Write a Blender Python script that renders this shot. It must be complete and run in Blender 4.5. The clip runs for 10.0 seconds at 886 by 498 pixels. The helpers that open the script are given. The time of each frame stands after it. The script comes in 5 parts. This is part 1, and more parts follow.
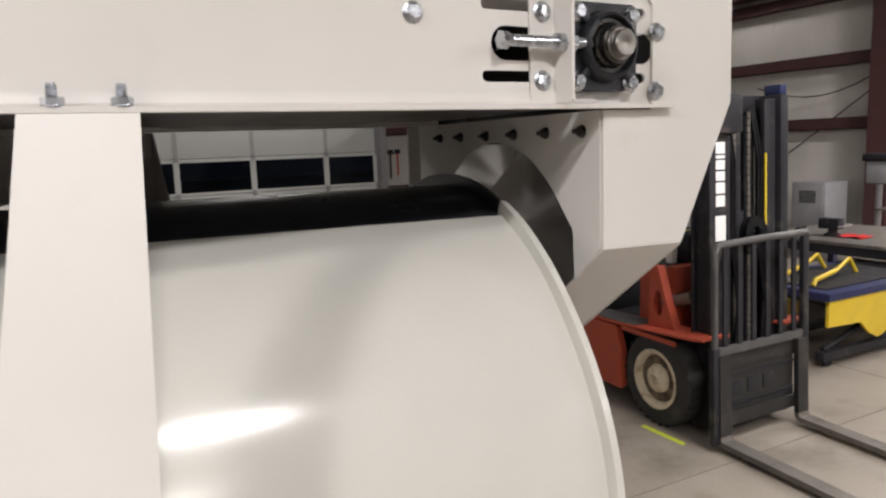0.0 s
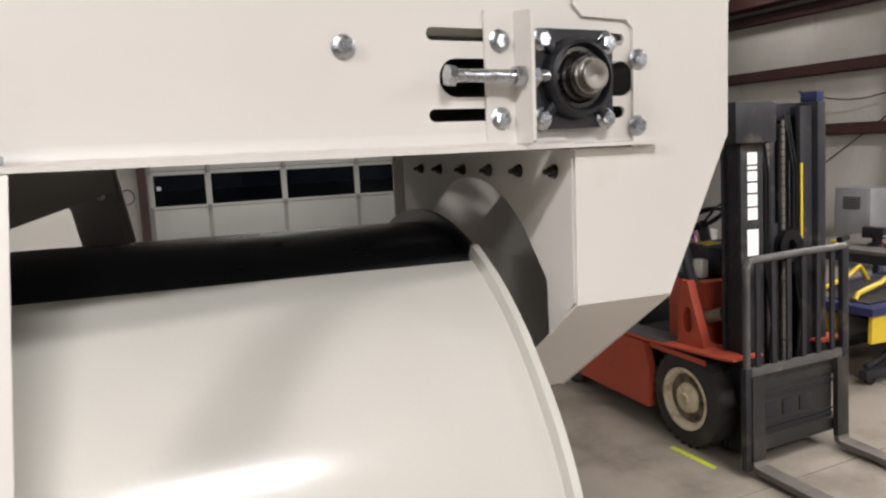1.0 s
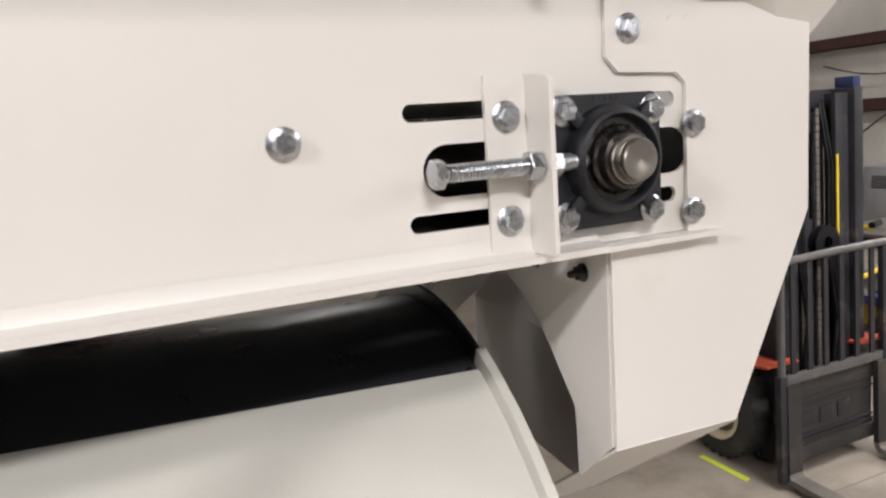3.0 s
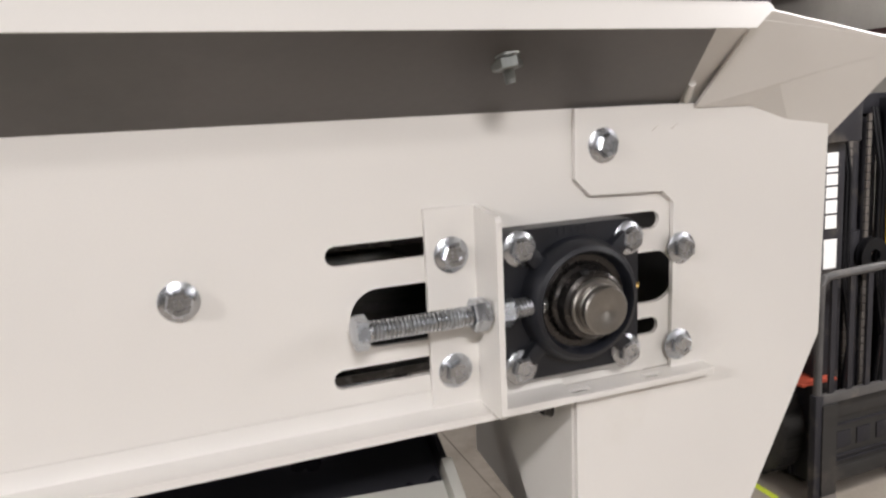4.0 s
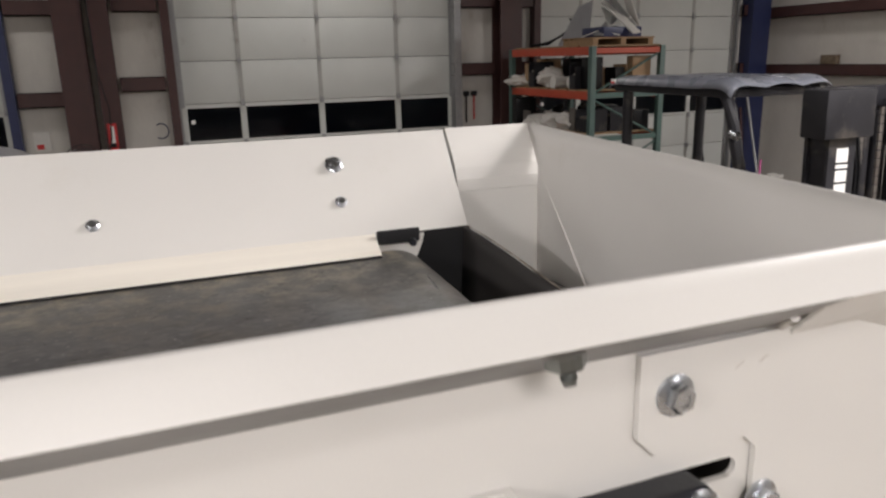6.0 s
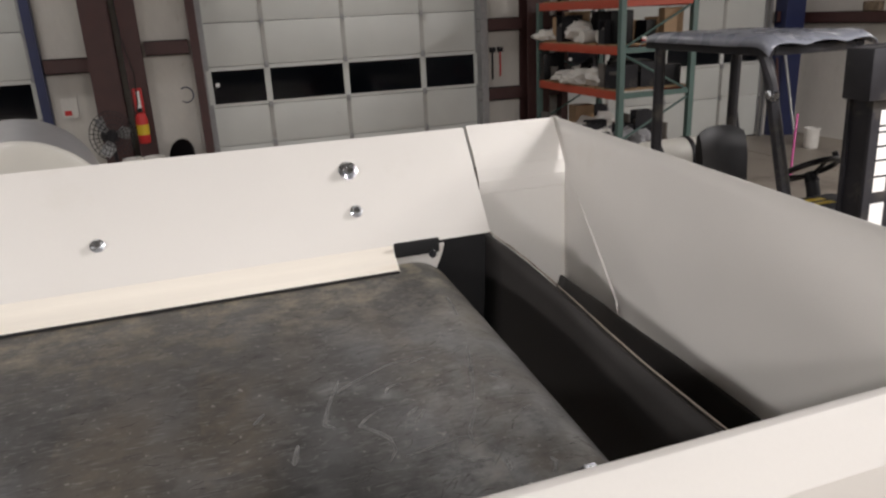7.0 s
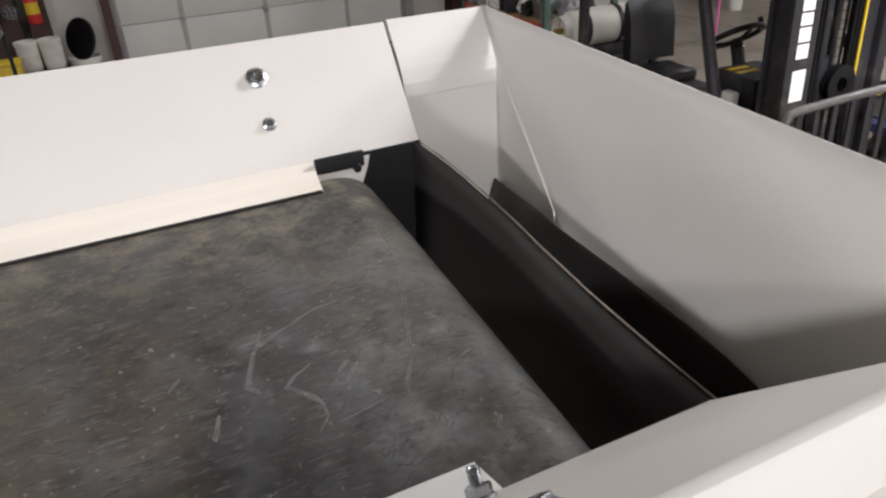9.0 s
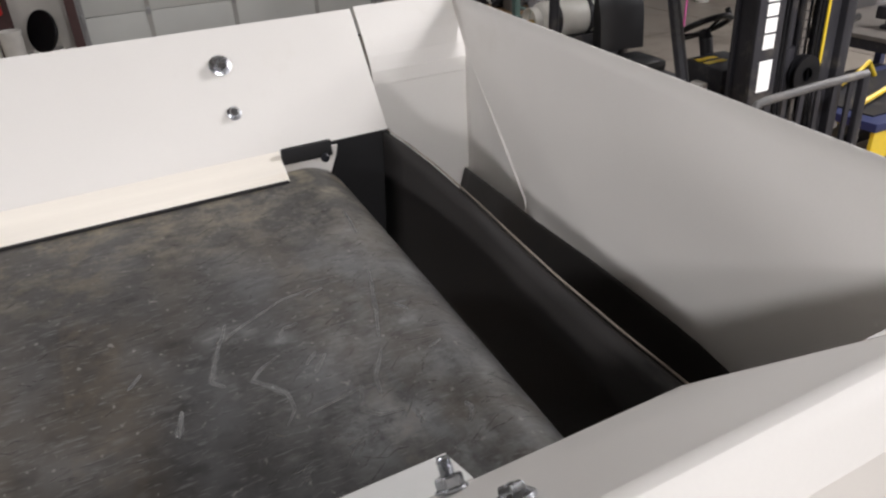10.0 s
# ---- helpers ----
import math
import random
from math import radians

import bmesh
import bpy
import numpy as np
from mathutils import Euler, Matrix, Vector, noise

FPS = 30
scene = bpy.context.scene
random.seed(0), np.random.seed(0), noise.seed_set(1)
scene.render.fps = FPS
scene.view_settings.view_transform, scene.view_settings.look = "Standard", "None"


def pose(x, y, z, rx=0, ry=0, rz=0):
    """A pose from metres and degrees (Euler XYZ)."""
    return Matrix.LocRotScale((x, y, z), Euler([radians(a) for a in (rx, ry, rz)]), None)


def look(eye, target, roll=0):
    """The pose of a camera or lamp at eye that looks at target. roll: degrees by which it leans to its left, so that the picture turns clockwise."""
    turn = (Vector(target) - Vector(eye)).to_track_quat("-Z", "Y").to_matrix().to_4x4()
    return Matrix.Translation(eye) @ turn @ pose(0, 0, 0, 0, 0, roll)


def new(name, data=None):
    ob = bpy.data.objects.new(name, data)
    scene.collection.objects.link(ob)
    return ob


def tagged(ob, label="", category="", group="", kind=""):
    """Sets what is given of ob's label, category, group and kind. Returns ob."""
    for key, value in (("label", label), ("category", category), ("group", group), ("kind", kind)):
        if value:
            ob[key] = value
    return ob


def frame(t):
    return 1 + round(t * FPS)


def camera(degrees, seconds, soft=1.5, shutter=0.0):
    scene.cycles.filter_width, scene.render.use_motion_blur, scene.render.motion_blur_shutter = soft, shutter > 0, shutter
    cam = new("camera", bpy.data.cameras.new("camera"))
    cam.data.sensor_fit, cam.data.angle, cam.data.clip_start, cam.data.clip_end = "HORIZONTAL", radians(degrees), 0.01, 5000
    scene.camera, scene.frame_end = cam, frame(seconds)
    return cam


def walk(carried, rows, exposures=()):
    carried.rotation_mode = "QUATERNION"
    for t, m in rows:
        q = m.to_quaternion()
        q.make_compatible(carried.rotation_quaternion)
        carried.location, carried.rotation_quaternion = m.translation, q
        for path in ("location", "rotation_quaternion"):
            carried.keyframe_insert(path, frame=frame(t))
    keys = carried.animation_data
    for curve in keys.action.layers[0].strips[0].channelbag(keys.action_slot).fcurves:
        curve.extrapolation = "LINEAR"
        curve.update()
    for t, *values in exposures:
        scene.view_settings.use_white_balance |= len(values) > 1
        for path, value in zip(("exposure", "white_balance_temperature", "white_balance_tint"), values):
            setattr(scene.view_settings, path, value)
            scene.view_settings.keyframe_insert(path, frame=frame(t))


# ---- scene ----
cam = camera(63.3, 10.0, soft=2.3, shutter=0.4)
PATH = [
    (0, (-0.747, -0.875, 2.094), (0.197, 0.865, 1.804), -2.0),
    (0.5, (-0.663, -0.85, 2.115), (0.226, 0.92, 1.835), -2.4),
    (1, (-0.58, -0.819, 2.144), (0.273, 0.969, 1.87), -2.5),
    (1.5, (-0.537, -0.762, 2.167), (0.295, 1.035, 1.885), -1.7),
    (2, (-0.501, -0.672, 2.216), (0.33, 1.122, 1.914), -3.9),
    (2.2, (-0.493, -0.647, 2.228), (0.337, 1.145, 1.914), -3.6),
    (3.3, (-0.399, -0.571, 2.299), (0.397, 1.234, 1.967), -4.0),
    (3.5, (-0.371, -0.553, 2.327), (0.423, 1.249, 1.976), -3.2),
    (4, (-0.304, -0.529, 2.392), (0.389, 1.307, 2.007), -2.7),
    (4.5, (-0.279, -0.477, 2.436), (0.384, 1.355, 1.979), -1.4),
    (5, (-0.282, -0.431, 2.488), (0.381, 1.386, 1.981), -1.6),
    (5.5, (-0.272, -0.393, 2.525), (0.453, 1.395, 1.998), -2.0),
    (6, (-0.249, -0.346, 2.568), (0.457, 1.454, 2.055), -1.4),
    (6.2, (-0.24, -0.323, 2.584), (0.433, 1.486, 2.058), -1.2),
    (7.3, (-0.2, -0.251, 2.64), (0.413, 1.524, 1.953), -3.1),
    (7.5, (-0.198, -0.23, 2.643), (0.417, 1.526, 1.91), -3.3),
    (8, (-0.203, -0.204, 2.661), (0.444, 1.507, 1.852), -2.6),
    (8.5, (-0.184, -0.198, 2.663), (0.489, 1.47, 1.788), -2.5),
    (9, (-0.172, -0.197, 2.658), (0.552, 1.404, 1.702), -3.3),
    (9.5, (-0.171, -0.198, 2.655), (0.584, 1.379, 1.684), -3.1),
    (10, (-0.165, -0.191, 2.648), (0.619, 1.369, 1.672), -2.9),
]
walk(cam, [(t, look(eye, target, roll)) for t, eye, target, roll in PATH],
     exposures=[(0.0, -0.20, 6400, 10), (1.0, -0.04, 6400, 10), (2.0, 0.10, 6400, 10), (3.5, 0.02, 6350, 10), (4.5, -0.12, 6300, 10), (5.5, -0.08, 6350, 10), (6.0, -0.10, 6400, 10),
                (7.5, 0.05, 6400, 10), (8.5, 0.04, 6300, 10), (9.5, 0.20, 6150, 10), (10.0, 0.08, 6150, 10)])

# ---- light ----
world = bpy.data.worlds.new("night")
world.use_nodes = True
world.node_tree.nodes["Background"].inputs[0].default_value = (0.010, 0.012, 0.018, 1)
world.node_tree.nodes["Background"].inputs[1].default_value = 0.4
scene.world = world
ROOF_Z = 5.6
# x, y, z, length, turned, watts
LAMPS = [
    (-0.80, -3.10, 4.22, 0.95, 0, 148), (-5.2, -2.20, 4.22, 1.25, 0, 385), (4.7, -3.10, 4.22, 1.25, 0, 150),
    # out of view, added as frontal fill for the machine
    (-1.8, -7.8, 4.22, 1.25, 0, 170), (5.0, -7.8, 4.22, 1.25, 0, 360),
    # out of view, added to brighten the belt and the floor by the forklift
    (3.0, 0.40, 4.22, 1.05, 0, 170), (5.8, -0.3, 4.22, 1.05, 0, 110),
    # out of view, added to brighten the doors, rack and walls behind
    (-3.2, 4.4, 4.22, 1.25, 0, 44), (1.6, 4.6, 4.22, 1.25, 0, 12), (9.2, 2.6, 4.6, 1.25, 90, 360),
    (2.2, 9.8, 5.2, 1.25, 0, 43), (-2.6, 9.4, 5.2, 1.25, 0, 31), (10.2, 8.6, 5.25, 1.25, 90, 24),
]


# ---- materials ----
def material(name, color, rough=0.5, metal=0.0, var=0.12, scale=6.0, fine=90.0, bump=0.02, stain=None, stain_at=0.62,
             stain_scale=3.0, coat=0.0, rough_var=0.12, stretch=(1, 1, 1), spec=0.5):
    """A surface with grain at two scales, optional stains of another colour, and fine relief."""
    m = bpy.data.materials.new(name)
    m.use_nodes = True
    nt = m.node_tree
    n, link = nt.nodes, nt.links
    b = n["Principled BSDF"]
    tc = n.new("ShaderNodeTexCoord")
    mp = n.new("ShaderNodeMapping")
    mp.inputs["Scale"].default_value = stretch
    link.new(tc.outputs["Object"], mp.inputs["Vector"])

    def tex(sc, detail, ro=0.55):
        t = n.new("ShaderNodeTexNoise")
        t.inputs["Scale"].default_value, t.inputs["Detail"].default_value, t.inputs["Roughness"].default_value = sc, detail, ro
        link.new(mp.outputs[0], t.inputs["Vector"])
        return t

    big, small = tex(scale, 4), tex(fine, 3)
    add = n.new("ShaderNodeMath")
    add.operation = "MULTIPLY_ADD"
    link.new(small.outputs[0], add.inputs[0])
    add.inputs[1].default_value = 0.4
    link.new(big.outputs[0], add.inputs[2])
    rng = n.new("ShaderNodeMapRange")
    rng.inputs[1].default_value, rng.inputs[2].default_value = 0.35, 1.05
    rng.inputs[3].default_value, rng.inputs[4].default_value = 1 - var, 1 + var
    link.new(add.outputs[0], rng.inputs[0])
    mul = n.new("ShaderNodeVectorMath")
    mul.operation = "SCALE"
    mul.inputs[0].default_value = color
    link.new(rng.outputs[0], mul.inputs["Scale"])
    out = mul.outputs[0]
    if stain:
        st = tex(stain_scale, 7, 0.65)
        ramp = n.new("ShaderNodeMapRange")
        ramp.inputs[1].default_value, ramp.inputs[2].default_value = stain_at - 0.06, stain_at + 0.1
        link.new(st.outputs[0], ramp.inputs[0])
        mix = n.new("ShaderNodeMix")
        mix.data_type = "RGBA"
        link.new(ramp.outputs[0], mix.inputs[0])
        link.new(out, mix.inputs[6])
        mix.inputs[7].default_value = (*stain, 1)
        out = mix.outputs[2]
    link.new(out, b.inputs["Base Color"])
    rr = n.new("ShaderNodeMapRange")
    rr.inputs[3].default_value, rr.inputs[4].default_value = max(0.02, rough - rough_var), min(1, rough + rough_var)
    link.new(big.outputs[0], rr.inputs[0])
    link.new(rr.outputs[0], b.inputs["Roughness"])
    b.inputs["Metallic"].default_value = metal
    b.inputs["Coat Weight"].default_value = coat
    b.inputs["Specular IOR Level"].default_value = spec
    b.inputs["Coat Roughness"].default_value = 0.08
    if bump:
        bp = n.new("ShaderNodeBump")
        bp.inputs["Strength"].default_value, bp.inputs["Distance"].default_value = bump * 10, 0.001
        link.new(add.outputs[0], bp.inputs["Height"])
        link.new(bp.outputs[0], b.inputs["Normal"])
    return m


WHITE = material("white_powder_coat", (0.71, 0.688, 0.652), 0.40, var=0.035, scale=5, fine=500, bump=0.006, rough_var=0.10, stain=(0.66, 0.633, 0.584), stain_at=0.66, stain_scale=4)
SHELL = material("white_drum_paint", (0.64, 0.63, 0.58), 0.18, var=0.05, scale=4, fine=300, bump=0.006, rough_var=0.04)
BLACKSHELL = material("black_drum_skin", (0.026, 0.026, 0.031), 0.30, var=0.2, scale=7, fine=200, bump=0.01)
CAST = material("black_cast_iron", (0.008, 0.009, 0.013), 0.42, var=0.25, scale=30, fine=350, bump=0.05)
DARK = material("near_black", (0.006, 0.006, 0.007), 0.7, var=0.2, bump=0.02)
ZINC = material("zinc_plated_steel", (0.52, 0.54, 0.57), 0.27, metal=1.0, var=0.12, scale=60, fine=600, bump=0.01)
DULLZINC = material("dull_zinc", (0.24, 0.25, 0.24), 0.32, metal=0.9, var=0.2, scale=60, fine=600, bump=0.02)
COLLAR = material("dark_oiled_steel", (0.07, 0.065, 0.062), 0.28, metal=0.9, var=0.2, scale=60, bump=0.02)
SHAFT = material("turned_steel", (0.27, 0.255, 0.235), 0.38, metal=1.0, var=0.2, scale=80, fine=900, bump=0.02)
BRASS = material("brass", (0.6, 0.42, 0.15), 0.3, metal=1.0, bump=0.01)
RUBBER = material("black_rubber_sheet", (0.036, 0.033, 0.032), 0.62, var=0.3, scale=9, fine=260, bump=0.02, stain=(0.055, 0.047, 0.042), stain_at=0.60)
CUTEDGE = material("cut_rubber_edge", (0.36, 0.31, 0.26), 0.7, var=0.3, scale=40, bump=0.05)
BOARD = material("cream_plastic_board", (0.86, 0.81, 0.72), 0.5, var=0.06, scale=9, fine=200, bump=0.02, stain=(0.66, 0.56, 0.42), stain_at=0.62, stretch=(0.3, 6, 6))
CHALK = material("chalky_scuff", (0.21, 0.21, 0.204), 0.9, var=0.4, scale=60, bump=0.05)
FAINT = material("faint_scratch", (0.15, 0.145, 0.135), 0.9, var=0.5, scale=40, bump=0.03)
def rubbed(m, lo, hi, most):
    """Lets what lies beneath show through the gaps of a thin chalky rub."""
    nt = m.node_tree
    tc = nt.nodes.new("ShaderNodeTexCoord")
    t = nt.nodes.new("ShaderNodeTexNoise")
    t.inputs["Scale"].default_value, t.inputs["Detail"].default_value, t.inputs["Roughness"].default_value = 160, 6, 0.7
    nt.links.new(tc.outputs["Object"], t.inputs["Vector"])
    r = nt.nodes.new("ShaderNodeMapRange")
    r.inputs[1].default_value, r.inputs[2].default_value = lo, hi
    r.inputs[4].default_value = most
    nt.links.new(t.outputs[0], r.inputs[0])
    nt.links.new(r.outputs[0], nt.nodes["Principled BSDF"].inputs["Alpha"])


rubbed(CHALK, 0.30, 0.62, 0.62)
rubbed(FAINT, 0.30, 0.65, 0.8)
CONCRETE = material("worn_concrete", (0.270, 0.237, 0.198), 0.5, var=0.18, scale=1.3, fine=40, bump=0.03, stain=(0.175, 0.150, 0.122), stain_at=0.56, stain_scale=1.4)
JOINT = material("concrete_joint", (0.17, 0.148, 0.122), 0.8, bump=0.03)
SIDING = material("white_wall_insulation", (0.60, 0.575, 0.53), 0.55, var=0.10, scale=2.2, fine=26, bump=0.06, stain=(0.42, 0.38, 0.33), stain_at=0.68, stretch=(1, 1, 0.45))
BROWN = material("oxide_brown_steel", (0.062, 0.026, 0.024), 0.5, var=0.2, scale=5, fine=60, bump=0.02)
BLUE = material("dark_blue_paint", (0.020, 0.027, 0.085), 0.4, var=0.2, bump=0.02)
DOORP = material("white_door_panel", (0.60, 0.61, 0.58), 0.45, var=0.06, scale=2, fine=60, bump=0.02, stain=(0.46, 0.45, 0.42), stain_at=0.7)
STILE = material("door_stile_paint", (0.40, 0.395, 0.37), 0.5, var=0.12, scale=8, bump=0.02, stain=(0.25, 0.22, 0.19), stain_at=0.62)
GALV = material("galvanised_steel", (0.34, 0.34, 0.34), 0.5, metal=0.6, var=0.2, scale=20, bump=0.02)
ROOFM = material("roof_sheet", (0.22, 0.21, 0.20), 0.6, var=0.1, scale=2, bump=0.02)
ORANGE = material("orange_rack_paint", (0.42, 0.062, 0.028), 0.45, var=0.15, scale=6, bump=0.02, stain=(0.2, 0.06, 0.04), stain_at=0.7)
GREEN = material("green_rack_paint", (0.07, 0.12, 0.105), 0.5, var=0.2, bump=0.02)
TRUCKGREY = material("worn_black_paint", (0.020, 0.0195, 0.023), 0.5, spec=0.3, var=0.3, scale=7, fine=80, bump=0.03, stain=(0.075, 0.066, 0.057), stain_at=0.61, stain_scale=5)
BLACKWORN = material("oily_black_steel", (0.018, 0.017, 0.016), 0.55, var=0.35, scale=9, fine=80, bump=0.04, stain=(0.055, 0.047, 0.04), stain_at=0.6)
SCUFFED = material("scuffed_dark_steel", (0.085, 0.082, 0.08), 0.5, metal=0.2, var=0.25, scale=9, fine=90, bump=0.04, stain=(0.17, 0.15, 0.13), stain_at=0.64)
STEELWORN = material("bare_worn_steel", (0.16, 0.145, 0.13), 0.5, metal=0.4, var=0.25, scale=9, fine=90, bump=0.04, stain=(0.09, 0.07, 0.06), stain_at=0.6)
RED = material("faded_red_paint", (0.44, 0.078, 0.042), 0.45, var=0.15, scale=4, fine=50, bump=0.02, stain=(0.22, 0.08, 0.06), stain_at=0.66)
RUSTY = material("rust_stained_paint", (0.20, 0.15, 0.10), 0.7, var=0.3, scale=12, bump=0.04, stain=(0.07, 0.045, 0.03), stain_at=0.52, stain_scale=10)
TYRE = material("dusty_tyre", (0.030, 0.028, 0.026), 0.75, var=0.3, scale=12, bump=0.05, stain=(0.075, 0.068, 0.06), stain_at=0.6)
RIM = material("cream_rim_paint", (0.66, 0.58, 0.42), 0.6, var=0.2, scale=14, bump=0.03, stain=(0.30, 0.20, 0.10), stain_at=0.60, stain_scale=9)
YELLOW = material("yellow_paint", (0.70, 0.50, 0.03), 0.4, var=0.1, bump=0.02, stain=(0.4, 0.28, 0.05), stain_at=0.7)
TAPE = material("fluorescent_tape", (0.62, 0.70, 0.05), 0.6, var=0.2, scale=30, bump=0.02)
MARK = material("white_marking", (0.82, 0.82, 0.80), 0.5, var=0.05, bump=0.01)
TANK = material("white_gas_cylinder", (0.70, 0.68, 0.62), 0.4, var=0.1, bump=0.02, stain=(0.4, 0.34, 0.26), stain_at=0.66)
VINYL = material("black_vinyl", (0.006, 0.006, 0.007), 0.34, spec=0.3, var=0.2, scale=12, bump=0.04)
WOOD = material("pallet_wood", (0.30, 0.19, 0.10), 0.7, var=0.25, scale=5, bump=0.05, stretch=(0.3, 4, 4))
CARD = material("brown_cardboard", (0.36, 0.24, 0.14), 0.8, var=0.15, bump=0.03)
PAPER = material("white_packaging", (0.68, 0.66, 0.62), 0.7, var=0.12, scale=9, bump=0.06)
GREYP = material("grey_sheet_metal", (0.30, 0.30, 0.31), 0.35, var=0.12, bump=0.02)
REDP = material("red_plastic", (0.55, 0.03, 0.03), 0.4, bump=0.02)
PINK = material("magenta_plastic", (0.5, 0.06, 0.25), 0.5, bump=0.02)
CLOTH = material("blue_grey_plastic", (0.19, 0.20, 0.235), 0.28, var=0.15, scale=5, bump=0.08)


def glass():
    m = bpy.data.materials.new("night_window_glass")
    m.use_nodes = True
    b = m.node_tree.nodes["Principled BSDF"]
    b.inputs["Base Color"].default_value = (0.5, 0.52, 0.55, 1)
    b.inputs["Transmission Weight"].default_value = 1.0
    b.inputs["Roughness"].default_value = 0.03
    b.inputs["IOR"].default_value = 1.22
    return m


GLASS = glass()


def lamp_glow():
    m = bpy.data.materials.new("lamp_tube")
    m.use_nodes = True
    b = m.node_tree.nodes["Principled BSDF"]
    b.inputs["Emission Color"].default_value = (1.0, 0.93, 0.82, 1)
    b.inputs["Emission Strength"].default_value = 4.0
    return m


GLOW = lamp_glow()


def belt_rubber():
    """Worn black belt: brown dust in streaks across, grey scuffs along one edge, fine scratches."""
    m = material("worn_conveyor_belt", (0.048, 0.0463, 0.0455), 0.44, var=0.55, scale=7, fine=160, bump=0.05,
                 stain=(0.080, 0.068, 0.052), stain_at=0.60, stain_scale=6, stretch=(1.0, 0.45, 1))
    nt = m.node_tree
    n, link = nt.nodes, nt.links
    b = n["Principled BSDF"]
    old = b.inputs["Base Color"].links[0].from_socket
    tc = n.new("ShaderNodeTexCoord")

    def layer(scale, turn, stretch, lo, hi, color, amount, prev):
        mp = n.new("ShaderNodeMapping")
        mp.inputs["Rotation"].default_value = (0, 0, radians(turn))
        mp.inputs["Scale"].default_value = stretch
        link.new(tc.outputs["Object"], mp.inputs[0])
        t = n.new("ShaderNodeTexNoise")
        t.inputs["Scale"].default_value, t.inputs["Detail"].default_value = scale, 5
        link.new(mp.outputs[0], t.inputs["Vector"])
        r = n.new("ShaderNodeMapRange")
        r.inputs[1].default_value, r.inputs[2].default_value, r.inputs[4].default_value = lo, hi, amount
        link.new(t.outputs[0], r.inputs[0])
        x = n.new("ShaderNodeMix")
        x.data_type = "RGBA"
        link.new(r.outputs[0], x.inputs[0])
        link.new(prev, x.inputs[6])
        x.inputs[7].default_value = (*color, 1)
        return x.outputs[2]

    out = layer(4, 4, (2.2, 0.6, 1), 0.50, 0.70, (0.120, 0.099, 0.073), 0.45, old)
    # cool grey scuffs, made paler to include the belt's hazy sheen
    out = layer(11, 25, (1.3, 0.8, 1), 0.50, 0.72, (0.140, 0.144, 0.150), 0.4, out)
    out = layer(26, 70, (1.0, 1.6, 1), 0.54, 0.70, (0.012, 0.0115, 0.011), 0.6, out)
    out = layer(45, 14, (1.0, 1.8, 1), 0.58, 0.70, (0.13, 0.127, 0.122), 0.5, out)
    out = layer(60, -38, (0.9, 4, 1), 0.62, 0.69, (0.17, 0.17, 0.17), 0.5, out)
    out = layer(50, 62, (0.9, 5, 1), 0.61, 0.69, (0.17, 0.17, 0.17), 0.5, out)
    out = layer(90, 35, (0.8, 5, 1), 0.63, 0.69, (0.19, 0.19, 0.185), 0.5, out)
    out = layer(70, 95, (0.5, 5, 1), 0.61, 0.67, (0.022, 0.021, 0.02), 0.6, out)
    out = layer(150, 0, (1, 0.8, 1), 0.655, 0.72, (0.26, 0.25, 0.235), 0.75, out)
    # pale rubbed patches where the belt bends over the pulley
    sep = n.new("ShaderNodeSeparateXYZ")
    link.new(tc.outputs["Object"], sep.inputs[0])
    near = n.new("ShaderNodeMapRange")
    near.inputs[1].default_value, near.inputs[2].default_value = -0.20, 0.09
    link.new(sep.outputs[0], near.inputs[0])
    nz = n.new("ShaderNodeTexNoise")
    nz.inputs["Scale"].default_value, nz.inputs["Detail"].default_value, nz.inputs["Roughness"].default_value = 24, 8, 0.75
    link.new(tc.outputs["Object"], nz.inputs["Vector"])
    pr = n.new("ShaderNodeMapRange")
    pr.inputs[1].default_value, pr.inputs[2].default_value, pr.inputs[4].default_value = 0.46, 0.70, 0.80
    pr.inputs[3].default_value = 0.03
    link.new(nz.outputs[0], pr.inputs[0])
    both = n.new("ShaderNodeMath")
    both.operation = "MULTIPLY"
    link.new(near.outputs[0], both.inputs[0])
    link.new(pr.outputs[0], both.inputs[1])
    mx = n.new("ShaderNodeMix")
    mx.data_type = "RGBA"
    link.new(both.outputs[0], mx.inputs[0])
    link.new(out, mx.inputs[6])
    mx.inputs[7].default_value = (0.17, 0.174, 0.174, 1)
    out = mx.outputs[2]
    # brown dust gathered along the far edge
    edge = n.new("ShaderNodeMapRange")
    edge.inputs[1].default_value, edge.inputs[2].default_value = 0.44, 0.67
    link.new(sep.outputs[1], edge.inputs[0])
    dust = n.new("ShaderNodeMath")
    dust.operation = "MULTIPLY"
    link.new(edge.outputs[0], dust.inputs[0])
    link.new(pr.outputs[0], dust.inputs[1])
    md = n.new("ShaderNodeMix")
    md.data_type = "RGBA"
    link.new(dust.outputs[0], md.inputs[0])
    link.new(out, md.inputs[6])
    md.inputs[7].default_value = (0.36, 0.31, 0.205, 1)
    out = md.outputs[2]

    def blend(factor, color, prev):
        x = n.new("ShaderNodeMix")
        x.data_type = "RGBA"
        link.new(factor, x.inputs[0])
        link.new(prev, x.inputs[6])
        x.inputs[7].default_value = (*color, 1)
        return x.outputs[2]

    def times(p, q):
        x = n.new("ShaderNodeMath")
        x.operation = "MULTIPLY"
        link.new(p, x.inputs[0])
        link.new(q, x.inputs[1])
        return x.outputs[0]

    # chalky spots rubbed into the rubber
    wisp = n.new("ShaderNodeTexNoise")
